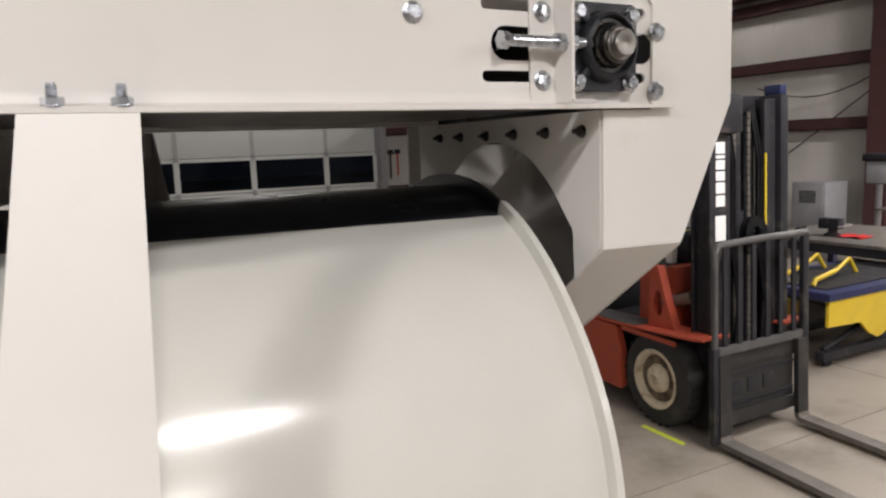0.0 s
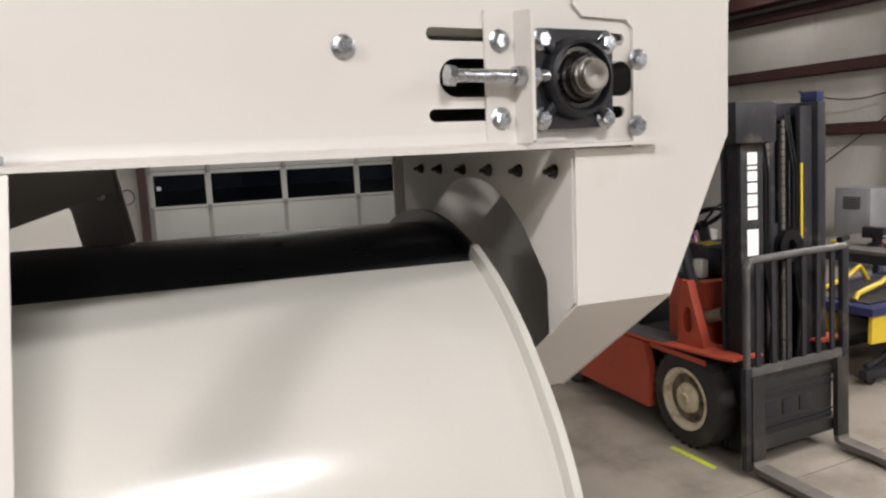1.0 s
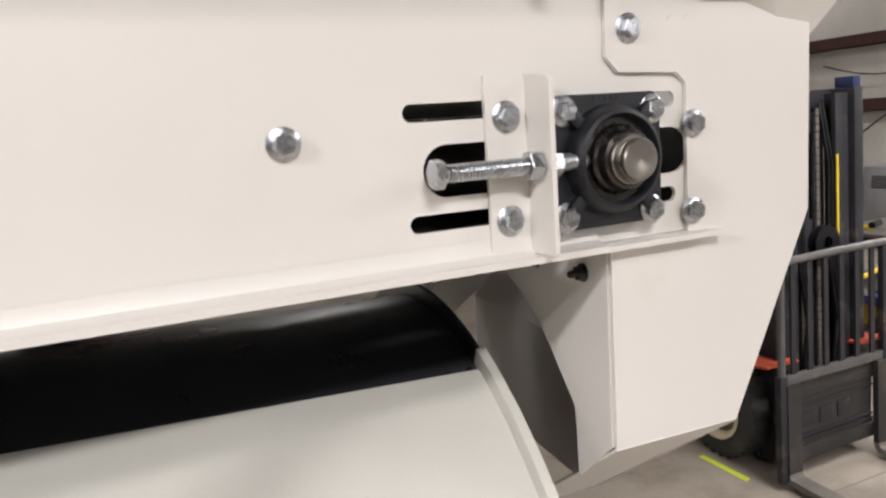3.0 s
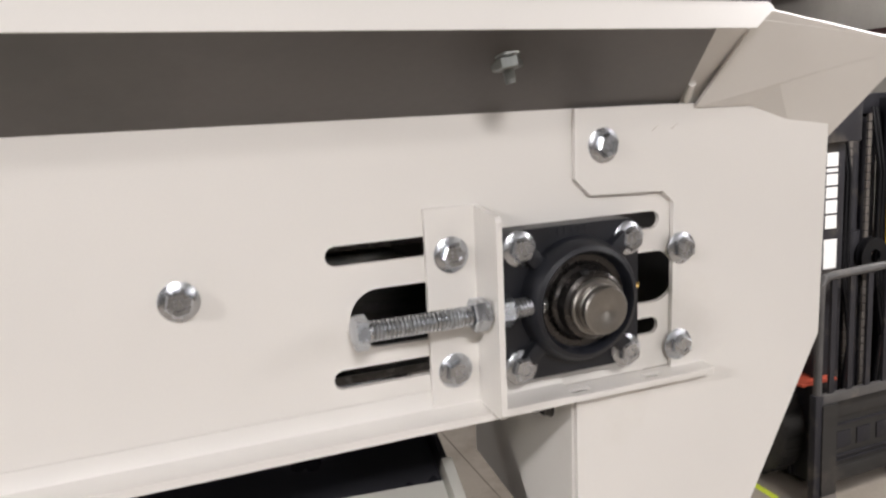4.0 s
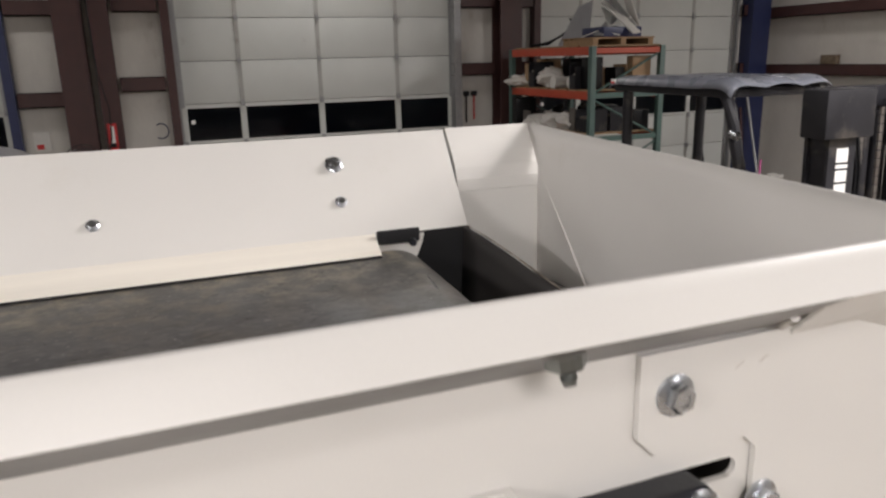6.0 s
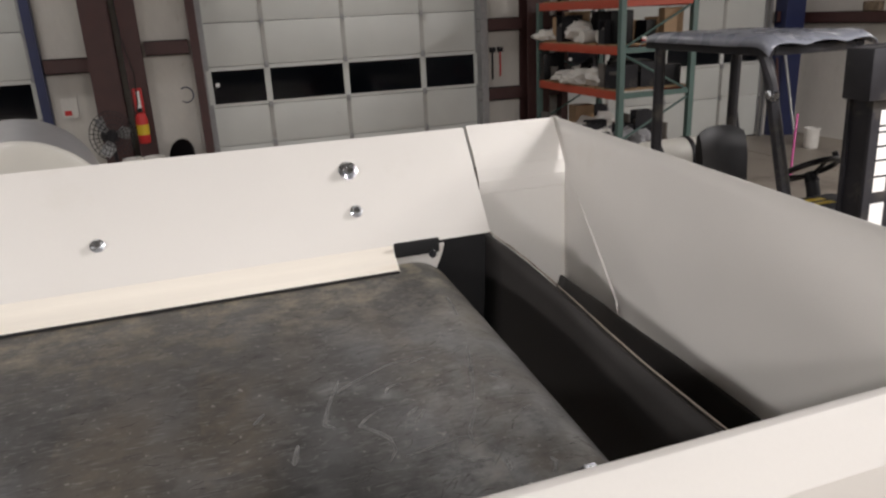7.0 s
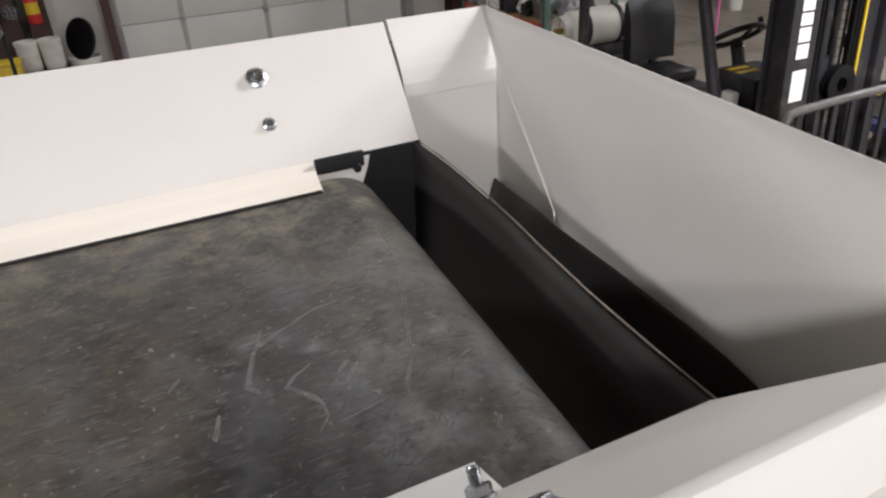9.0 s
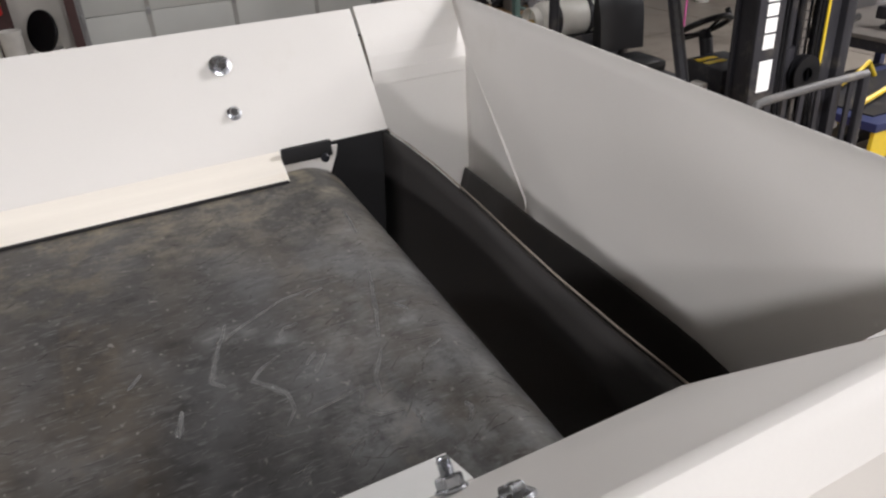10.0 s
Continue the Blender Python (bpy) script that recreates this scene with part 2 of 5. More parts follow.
    wisp.inputs["Scale"].default_value, wisp.inputs["Detail"].default_value, wisp.inputs["Roughness"].default_value = 45, 8, 0.7
    link.new(tc.outputs["Object"], wisp.inputs["Vector"])
    wr = n.new("ShaderNodeMapRange")
    wr.inputs[1].default_value, wr.inputs[2].default_value = 0.40, 0.68
    link.new(wisp.outputs[0], wr.inputs[0])
    for x, y, r, strong in ((-0.027, 0.188, 0.045, 0.9), (0.014, 0.134, 0.032, 0.8), (0.064, 0.501, 0.028, 0.9), (0.040, 0.305, 0.028, 0.7),
                            (0.045, 0.236, 0.045, 0.5), (-0.106, 0.360, 0.030, 0.7), (-0.020, 0.295, 0.055, 0.45), (-0.066, 0.327, 0.016, 0.8),
                            (0.055, 0.175, 0.075, 0.35), (-0.05, 0.215, 0.085, 0.3), (0.060, 0.40, 0.060, 0.35)):
        dist = n.new("ShaderNodeVectorMath")
        dist.operation = "DISTANCE"
        link.new(tc.outputs["Object"], dist.inputs[0])
        dist.inputs[1].default_value = (x, y, PZ + PR)
        fall = n.new("ShaderNodeMapRange")
        fall.inputs[1].default_value, fall.inputs[2].default_value = r, r * 0.2
        fall.inputs[3].default_value, fall.inputs[4].default_value = 0.0, strong
        link.new(dist.outputs["Value"], fall.inputs[0])
        out = blend(times(fall.outputs[0], wr.outputs[0]), (0.26, 0.265, 0.262), out)
    # brown streaks left along the travel of a brush
    for x, wide in ((-0.215, 0.022), (-0.33, 0.030), (-0.02, 0.014)):
        off = n.new("ShaderNodeMath")
        off.operation = "COMPARE"
        link.new(sep.outputs[0], off.inputs[0])
        off.inputs[1].default_value, off.inputs[2].default_value = x, wide
        out = blend(times(times(off.outputs[0], wr.outputs[0]), pr.outputs[0]), (0.150, 0.120, 0.085), out)
    link.new(out, b.inputs["Base Color"])
    return m


PX, PZ, PR = 0.030, 2.214, 0.066   # the head pulley's axis and the belt's outer radius on it
BELT = belt_rubber()


# ---- mesh helpers ----
def box(bm, x0, y0, z0, x1, y1, z1, bevel=0.0):
    r = bmesh.ops.create_cube(bm, size=1.0)["verts"]
    for v in r:
        v.co = Vector((x0 + (v.co.x + 0.5) * (x1 - x0), y0 + (v.co.y + 0.5) * (y1 - y0), z0 + (v.co.z + 0.5) * (z1 - z0)))
    if bevel:
        edges = list({e for v in r for e in v.link_edges})
        bmesh.ops.bevel(bm, geom=edges, offset=bevel, segments=2, affect="EDGES", profile=0.6)
    return bm


def boxes(*items, bevel=0.0):
    bm = bmesh.new()
    for b in items:
        box(bm, *b, bevel=bevel)
    return bm


def turned_profile(bm, profile, m, n=32):
    """A solid of revolution: profile of (radius, height) round the z axis, then moved by m."""
    rings = []
    for r, h in profile:
        if r < 1e-6:
            rings.append([bm.verts.new(m @ Vector((0, 0, h)))])
        else:
            rings.append([bm.verts.new(m @ Vector((r * math.cos(a * math.tau / n), r * math.sin(a * math.tau / n), h))) for a in range(n)])
    for a, b in zip(rings, rings[1:]):
        for i in range(n):
            j = (i + 1) % n
            if len(a) == 1 and len(b) == 1:
                continue
            if len(a) == 1:
                bm.faces.new((a[0], b[i], b[j]))
            elif len(b) == 1:
                bm.faces.new((a[i], b[0], a[j]))
            else:
                bm.faces.new((a[i], b[i], b[j], a[j]))
    return bm


def toward(p, way):
    """A pose at p whose z axis points along way."""
    return Matrix.Translation(p) @ Vector(way).to_track_quat("Z", "Y").to_matrix().to_4x4()


def rod(bm, a, b, r, n=14, r2=None):
    a, b = Vector(a), Vector(b)
    h = (b - a).length
    r2 = r if r2 is None else r2
    return turned_profile(bm, [(0, 0), (r, 0), (r2, h), (0, h)], toward(a, b - a), n)


def pipe(bm, pts, r, n=10):
    """A bent round bar through the points."""
    pts = [Vector(p) for p in pts]
    rings = []
    for i, p in enumerate(pts):
        d = (pts[min(i + 1, len(pts) - 1)] - pts[max(i - 1, 0)]).normalized()
        m = toward(p, d)
        rings.append([bm.verts.new(m @ Vector((r * math.cos(k * math.tau / n), r * math.sin(k * math.tau / n), 0))) for k in range(n)])
    for a, b in zip(rings, rings[1:]):
        o = min(range(n), key=lambda s: (a[0].co - b[s].co).length)
        for i in range(n):
            bm.faces.new((a[i], a[(i + 1) % n], b[(i + 1 + o) % n], b[(i + o) % n]))
    bm.faces.new(rings[0][::-1])
    bm.faces.new(rings[-1])
    return bm


def plate(outer, holes, place, thick):
    """A flat plate with holes: 2D loops, place(u, v, d) gives the point d metres into the thickness."""
    bm = bmesh.new()
    edges = []
    for loop in (outer, *holes):
        vs = [bm.verts.new((u, v, 0)) for u, v in loop]
        edges += [bm.edges.new((vs[i], vs[(i + 1) % len(vs)])) for i in range(len(vs))]
    bmesh.ops.triangle_fill(bm, edges=edges, use_beauty=True)
    g = bmesh.ops.extrude_face_region(bm, geom=bm.faces[:])
    for v in g["geom"]:
        if isinstance(v, bmesh.types.BMVert):
            v.co.z = thick
    for v in bm.verts:
        v.co = Vector(place(v.co.x, v.co.y, v.co.z))
    bmesh.ops.recalc_face_normals(bm, faces=bm.faces)
    return bm


def strip(section, x0, x1, thick=0.0, steps=1):
    """A folded sheet: a section of (y, z) points drawn along x; thick makes it a closed solid."""
    bm = bmesh.new()
    sec = [Vector((0, y, z)) for y, z in section]
    if thick:
        back = []
        for i, p in enumerate(sec):
            d = (sec[min(i + 1, len(sec) - 1)] - sec[max(i - 1, 0)]).normalized()
            back.append(p + Vector((0, -d.z, d.y)) * thick)
        loop = sec + back[::-1]
    else:
        loop = sec
    cols = [[bm.verts.new((x0 + (x1 - x0) * k / steps, p.y, p.z)) for p in loop] for k in range(steps + 1)]
    n = len(loop)
    for a, b in zip(cols, cols[1:]):
        for i in range(n if thick else n - 1):
            j = (i + 1) % n
            bm.faces.new((a[i], a[j], b[j], b[i]))
    if thick:
        m = len(sec)
        for c, flip in ((cols[0], False), (cols[-1], True)):
            for i in range(m - 1):
                f = (c[i], c[i + 1], c[n - 2 - i], c[n - 1 - i])
                bm.faces.new(f[::-1] if flip else f)
    bmesh.ops.recalc_face_normals(bm, faces=bm.faces)
    return bm


def finish(name, bm, mat, smooth=35):
    bmesh.ops.recalc_face_normals(bm, faces=bm.faces)
    me = bpy.data.meshes.new(name)
    bm.to_mesh(me)
    bm.free()
    for p in me.polygons:
        p.use_smooth = True
    me.set_sharp_from_angle(angle=radians(smooth))
    me.materials.append(mat)
    return me


def part(name, bm, mat, parent=None, label="", smooth=35):
    ob = new(name, bm if isinstance(bm, bpy.types.Mesh) else finish(name, bm, mat, smooth))
    if parent is not None:
        ob.parent = parent
    return tagged(ob, label=label)


def thing(name, at, label, category, group="", kind=""):
    ob = new(name)
    ob.location = at
    bpy.context.view_layer.update()
    return tagged(ob, label, category, group, kind)


def thicken(ob, d):
    m = ob.modifiers.new("sheet", "SOLIDIFY")
    m.thickness, m.offset = d, -1.0
    if len(ob.data.polygons) < 6:
        for p in ob.data.polygons:
            p.use_smooth = False
    return ob


def sheet(verts, faces):
    bm = bmesh.new()
    vs = [bm.verts.new(v) for v in verts]
    for f in faces:
        bm.faces.new([vs[i] for i in f])
    return bm


def oval(cx, cy, half, r, n=8):
    """A slot's outline, 2 * half long between its round ends."""
    a = [(cx + half + r * math.cos(t), cy + r * math.sin(t)) for t in [(-0.5 + k / n) * math.pi for k in range(n + 1)]]
    b = [(cx - half + r * math.cos(t), cy + r * math.sin(t)) for t in [(0.5 + k / n) * math.pi for k in range(n + 1)]]
    return a + b


def hex_bolt(r=0.0094, flange=0.0146, head=0.0105):
    """A flange bolt's head, base at the origin, pointing up z."""
    bm = bmesh.new()
    turned_profile(bm, [(flange, 0), (flange, 0.0018), (r * 1.05, 0.0042), (0, 0.0042)], Matrix(), 28)
    turned_profile(bm, [(r * 1.12, 0.0035), (r * 1.12, head - 0.0016), (r * 0.95, head), (r * 0.55, head), (r * 0.5, head - 0.0008), (0, head - 0.0008)], Matrix(), 6)
    return finish("bolt", bm, ZINC, 30)


BOLT = hex_bolt()
SMALLBOLT = hex_bolt(0.0060, 0.0095, 0.007)


def stud_mesh(length=0.026, r=0.006):
    """A nut on the sheet with the threaded end of its bolt standing out of it."""
    bm = bmesh.new()
    turned_profile(bm, [(0.0135, 0), (0.0135, 0.002), (0.0115, 0.003), (0, 0.003)], Matrix(), 24)
    turned_profile(bm, [(0.0115, 0.002), (0.0115, 0.010), (0.0098, 0.0115), (0.006, 0.0115)], Matrix(), 6)
    prof = [(r, 0.008)]
    h = 0.0105
    while h < length - 0.002:
        prof += [(r, h), (r * 0.82, h + 0.0009)]
        h += 0.0018
    turned_profile(bm, prof + [(r * 0.8, length), (0, length)], Matrix(), 16)
    return finish("stud", bm, ZINC, 30)


STUD = stud_mesh()
SMALLSTUD = stud_mesh(0.021, 0.0046)
SMALLSTUD.materials[0] = DULLZINC
DULLSTUD = stud_mesh(0.024, 0.0055)
DULLSTUD.materials[0] = COLLAR
DULLSTUD.transform(Matrix.Scale(0.78, 4))


def fasten(name, mesh, parent, p, way, spin=0.0, label=""):
    ob = new(name, mesh)
    ob.parent = parent
    ob.matrix_local = toward(p, way) @ pose(0, 0, 0, 0, 0, spin)
    return tagged(ob, label=label)


# ---- building ----
def slab(name, items, mat, label="", category="", bevel=0.0, kind="structure"):
    return tagged(part(name, boxes(*items, bevel=bevel), mat), label, category, kind=kind)


slab("floor", [(-18, -21, -0.2, 13, 14, 0.0)], CONCRETE, "stained grey concrete workshop floor with cut joints", "floor")
joints = new("floor_joint_lines")
tagged(joints, "dark saw-cut joints in the concrete floor", "floor joint", kind="structure")
for k in range(5):
    part("joint", boxes((-16.2, -4.0 + 3.05 * k, 0.0, 11.3, -3.994 + 3.05 * k, 0.003)), JOINT, joints)
for k in range(5):
    part("joint", boxes((-6.4 + 3.9 * k, -19, 0.0, -6.394 + 3.9 * k, 11.1, 0.0034)), JOINT, joints)
slab("ceiling", [(-18, -21, ROOF_Z, 13, 14, ROOF_Z + 0.15)], ROOFM, "grey ribbed roof sheet of the workshop", "ceiling")
WALL_Y, WALL_X = 11.10, 11.30
slab("wall_back", [(-16.2, WALL_Y, 0, -6.42, WALL_Y + 0.2, ROOF_Z), (-2.06, WALL_Y, 0, 0.14, WALL_Y + 0.2, ROOF_Z),
                   (4.50, WALL_Y, 0, 6.06, WALL_Y + 0.2, ROOF_Z), (10.42, WALL_Y, 0, 11.5, WALL_Y + 0.2, ROOF_Z),
                   (-6.42, WALL_Y, 4.42, -2.06, WALL_Y + 0.2, ROOF_Z), (0.14, WALL_Y, 4.42, 4.50, WALL_Y + 0.2, ROOF_Z),
                   (6.06, WALL_Y, 4.42, 10.42, WALL_Y + 0.2, ROOF_Z)],
     SIDING, "white insulation-faced metal building wall", "wall")
slab("wall_right", [(WALL_X, -19.2, 0, WALL_X + 0.2, WALL_Y + 0.2, ROOF_Z)], SIDING, "white insulation-faced metal building wall", "wall")
slab("wall_left", [(-16.4, -19.2, 0, -16.2, WALL_Y + 0.2, ROOF_Z)], SIDING, "white insulation-faced metal building wall", "wall")
slab("wall_front", [(-16.2, -19.2, 0, WALL_X, -19.0, ROOF_Z)], SIDING, "white insulation-faced metal building wall", "wall")

frame_steel = new("wall_framing")
tagged(frame_steel, "oxide-brown steel girts and columns of the building", "steel framing", kind="structure")


def girt(x0, y0, x1, y1, z, deep=0.16):
    """A Z-shaped girt: web, upper and lower flange with a small lip."""
    if y0 == y1:
        items = [(x0, y0 - deep, z - 0.10, x1, y0 - 0.004, z - 0.085), (x0, y0 - deep, z - 0.10, x1, y0 - deep + 0.012, z + 0.10), (x0, y0 - deep, z + 0.088, x1, y0 - 0.004, z + 0.10)]
    else:
        items = [(x0 - deep, y0, z - 0.10, x0 - 0.004, y1, z - 0.085), (x0 - deep, y0, z - 0.10, x0 - deep + 0.012, y1, z + 0.10), (x0 - deep, y0, z + 0.088, x0 - 0.004, y1, z + 0.10)]
    part("girt", boxes(*items), BROWN, frame_steel)


def column(x, y, w, d, mat=BROWN, along_y=False):
    t = 0.02
    if not along_y:
        items = [(x - w / 2, y - d, 0, x + w / 2, y - d + t, ROOF_Z - 0.02), (x - w / 2, y - t, 0, x + w / 2, y, ROOF_Z - 0.02), (x - t / 2, y - d + t, 0, x + t / 2, y - t, ROOF_Z - 0.02)]
    else:
        items = [(x - d, y - w / 2, 0, x - d + t, y + w / 2, ROOF_Z - 0.02), (x - t, y - w / 2, 0, x, y + w / 2, ROOF_Z - 0.02), (x - d + t, y - t / 2, 0, x - t, y + t / 2, ROOF_Z - 0.02)]
    part("column", boxes(*items), mat, frame_steel)


for z in (1.15, 2.26, 3.34):
    if z > 2:
        girt(-1.92, WALL_Y, -1.36, WALL_Y, z - 0.12 if z < 3 else z)
        girt(-0.62, WALL_Y, -0.03, WALL_Y, z + 0.05)
    girt(4.46, WALL_Y, 5.20, WALL_Y, z + 0.12)
    girt(5.66, WALL_Y, 5.92, WALL_Y, z + 0.12)
    girt(10.5, WALL_Y, WALL_X - 0.17, WALL_Y, z - 0.02)
for z in (2.20, 3.27, 4.35):
    girt(WALL_X, -7.0, WALL_X, 5.75, z)
    girt(WALL_X, 6.15, WALL_X, WALL_Y - 0.05, z)
column(-1.17, WALL_Y, 0.36, 0.34)
column(-0.78, WALL_Y, 0.24, 0.28)
column(5.42, WALL_Y, 0.40, 0.34)
column(WALL_X, 5.95, 0.36, 0.40, along_y=True)
column(WALL_X, -1.5, 0.36, 0.40, along_y=True)
for x, m in ((-2.0, BLUE), (0.06, BROWN), (4.52, GALV), (6.0, BROWN)):
    part("jamb", boxes((x - 0.06, WALL_Y - 0.18, 0, x + 0.06, WALL_Y, ROOF_Z - 0.02)), m, frame_steel)
part("eave_beam", boxes((WALL_X - 0.42, -7.0, 4.55, WALL_X - 0.01, WALL_Y - 0.01, 4.85)), BROWN, frame_steel)
part("corner_column", boxes((10.58, WALL_Y - 0.30, 0, 11.02, WALL_Y - 0.19, ROOF_Z - 0.03), (10.58, WALL_Y - 0.19, 0, 10.66, WALL_Y - 0.01, ROOF_Z - 0.03), (10.94, WALL_Y - 0.19, 0, 11.02, WALL_Y - 0.01, ROOF_Z - 0.03)), BLUE, frame_steel, "blue-painted corner post")
part("brace_rod", rod(bmesh.new(), (WALL_X - 0.08, 5.7, 3.15), (WALL_X - 0.08, 8.6, 1.1), 0.012, 8), BROWN, frame_steel)
part("cable", pipe(bmesh.new(), [(WALL_X - 0.2, 5.8 + 0.32 * k, 3.15 - 0.34 * math.sin(k * math.pi / 8) - 0.03 * k) for k in range(9)], 0.012, 6), DARK, frame_steel)


def sectional_door(x0, x1):
    """An overhead door of seven sections, one of them glazed, with stiles, hinges, rollers and tracks."""
    d = thing("overhead_door", (x0, WALL_Y + 0.02, 0), "white sectional overhead garage door with one dark window row", "garage door", "overhead doors", "structure")
    y0, y1 = 0.0, 0.05
    w = x1 - x0
    cuts = [0.02, 0.81, 1.40, 1.99, 2.61, 3.22, 3.83, 4.42]
    posts = [0.0, 0.90, 2.11, 3.38, w]
    for k, (a, b) in enumerate(zip(cuts, cuts[1:])):
        if k == 2:
            part("window_rail", boxes((0, y0, a + 0.006, w, y1, a + 0.05), (0, y0, b - 0.06, w, y1, b - 0.004)), DOORP, d)
            for i in range(4):
                part("pane", boxes((posts[i] + 0.04, y0 + 0.02, a + 0.05, posts[i + 1] - 0.04, y0 + 0.026, b - 0.06)), GLASS, d)
            for p in posts:
                q = min(max(p, 0.045), w - 0.045)
                part("mullion", boxes((q - 0.045, y0, a + 0.05, q + 0.045, y1, b - 0.06)), DOORP, d)
            part("window_sticker", boxes((0.13, y0 + 0.012, a + 0.30, 0.19, y0 + 0.019, a + 0.36)), MARK, d)
        else:
            part("section", boxes((0, y0, a + 0.004, w, y1, b - 0.004), bevel=0.003), DOORP, d)
        for p in posts:
            q = min(max(p, 0.035), w - 0.035)
            if k != 2:
                part("stile", boxes((q - 0.03, y0 - 0.012, a + 0.03, q + 0.03, y0 + 0.001, b - 0.03)), GALV if p in (0.0, w) else STILE, d)
            part("hinge", boxes((q - 0.03, y0 - 0.045, b - 0.045, q + 0.03, y0 - 0.0005, b + 0.045), bevel=0.006), GALV, d)
    part("bottom_seal", boxes((0, y0 - 0.005, 0.0, w, y1 - 0.005, 0.022)), DARK, d)
    for x in (-0.02, w + 0.02):
        part("track", boxes((x - 0.03, y0 - 0.09, 0, x + 0.03, y0 - 0.082, 4.6), (x - 0.03, y0 - 0.09, 0, x - 0.024, y0 - 0.04, 4.6), (x + 0.024, y0 - 0.09, 0, x + 0.03, y0 - 0.04, 4.6)), GALV, d)
    return d


sectional_door(0.14, 4.50)
sectional_door(-6.42, -2.06)
sectional_door(6.06, 10.42)
slab("yard", [(-40, 14.0, -0.25, 40, 60, -0.2)], CONCRETE, "dark yard outside the doors at night", "ground")

# ---- lamps ----
# fixtures are modelled at every light, the added fill lights too
for x, y, z, length, turn, watts in LAMPS:
    f = thing("ceiling_light", (x, y, z), "white strip light fixture added out of view below the roof", "ceiling light", "strip lights")
    f.rotation_euler = (0, 0, radians(turn))
    h = length / 2
    part("housing", boxes((-h, -0.18, 0.04, h, 0.18, 0.12), bevel=0.01), DOORP, f)
    for s in (-0.12, -0.04, 0.04, 0.12):
        part("tube", rod(bmesh.new(), (-h + 0.03, s, 0.022), (h - 0.03, s, 0.022), 0.013, 10), GLOW, f)
    for s in (-h * 0.7, h * 0.7):
        part("hanger", rod(bmesh.new(), (s, 0, 0.12), (s, 0, ROOF_Z - z - 0.01), 0.005, 6), GALV, f)
    la = bpy.data.lights.new("strip_glow", "AREA")
    la.shape, la.size, la.size_y = "RECTANGLE", length, 0.34
    la.energy, la.color = watts, (1.0, 0.945, 0.922)
    lo = new("strip_glow", la)
    lo.matrix_world = pose(x, y, z - 0.02, 0, 0, turn)

# dark grey for the lip's underside: its shade is put into the colour
UNDER = material("shaded_underside", (0.105, 0.096, 0.089), 0.36, metal=0.4, var=0.12, scale=8, fine=160, bump=0.01, stain=(0.08, 0.074, 0.068), stain_at=0.6)

# ---- conveyor ----
C = 0.39          # middle of the machine across
SKEW = 0.06       # the cross members run a little off square


def far(y):
    return 2 * C - y


MACHINE = []
conv = thing("belt_conveyor", (-0.7, C, 0), "white powder-coated belt conveyor with side plates and flared skirts", "conveyor")
conv.location = (0, 0, 0)
MACHINE.append(conv)
X0 = -1.35
slots = [oval(-0.0475, 2.285, 0.1445, 0.008), oval(-0.0475, 2.186, 0.1445, 0.008), oval(-0.030, 2.232, 0.130, 0.024, 12)]
part("side_plate", plate([(X0, 2.145), (0.13, 2.145), (0.13, 2.388), (X0, 2.388)], slots, lambda u, v, d: (u, d, v), 0.005), WHITE, conv)
part("bottom_flange", plate([(X0, -0.026), (0.148, -0.026), (0.151, -0.023), (0.151, 0.0), (X0, 0.0)], [oval(0.012, -0.014, 0.007, 0.004), oval(0.088, -0.014, 0.007, 0.004)], lambda u, v, d: (u, v, 2.139 + d), 0.0055), WHITE, conv)
# added dark fills stand in for the shade inside the two holes
for x in (0.012, 0.088):
    part("hole_plug", plate(oval(x, -0.014, 0.0065, 0.0036), [], lambda u, v, d: (u, v, 2.1395 + d), 0.002), DARK, conv, "dark fill that gives the hole its shade")
part("bend", strip([(-0.026, 2.1445), (-0.012, 2.1455), (-0.004, 2.149), (-0.001, 2.156), (-0.0006, 2.164)], X0, 0.0, 0.0012), WHITE, conv)
part("side_plate", plate([(X0, 2.145), (0.13, 2.145), (0.13, 2.360), (X0, 2.360)], [oval(-0.030, 2.232, 0.130, 0.024, 12)], lambda u, v, d: (u, far(0) - d, v), 0.005), WHITE, conv)
part("bottom_flange", boxes((X0, far(0), 2.139, 0.15, far(-0.028), 2.1445)), WHITE, conv)
# skirts: sloped sheets that cross the plates' upper edge; the near one shows its folded lip
SKIRT_IN, SKIRT_TOP = (0.093, 2.300), (-0.066, 2.4600)
BACK_IN, BACK_TOP = (0.716, 2.296), (0.840, 2.447)
rise = (SKIRT_TOP[1] - SKIRT_IN[1]) / (SKIRT_IN[0] - SKIRT_TOP[0])
part("flared_skirt", plate([(X0, 0.093), (0.160, 0.093), (0.150, -0.066), (X0, -0.066)], [], lambda u, v, d: (u, v - 0.7 * d, SKIRT_IN[1] + rise * (0.093 - v) - 0.7 * d), 0.004), WHITE, conv)
lip = strip([(-0.0650, 2.4600), (-0.0685, 2.4620), (-0.0725, 2.4622), (-0.0760, 2.4600), (-0.0790, 2.4560), (-0.0890, 2.4405)], X0, 0.150, 0.0015)
for v in lip.verts:
    if v.co.x > 0 and v.co.y < -0.08:
        v.co.x -= 0.026
part("folded_lip", lip, WHITE, conv)
# thin sheet below the lip that carries the shaded colour
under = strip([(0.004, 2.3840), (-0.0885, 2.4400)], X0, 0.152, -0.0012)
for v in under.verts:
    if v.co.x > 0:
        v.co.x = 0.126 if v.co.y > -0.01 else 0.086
part("skirt_underside", under, UNDER, conv, "underside of the lip, its shade put into a dark grey")
part("flared_skirt", strip([BACK_IN, BACK_TOP], X0, 0.170, -0.004), WHITE, conv)
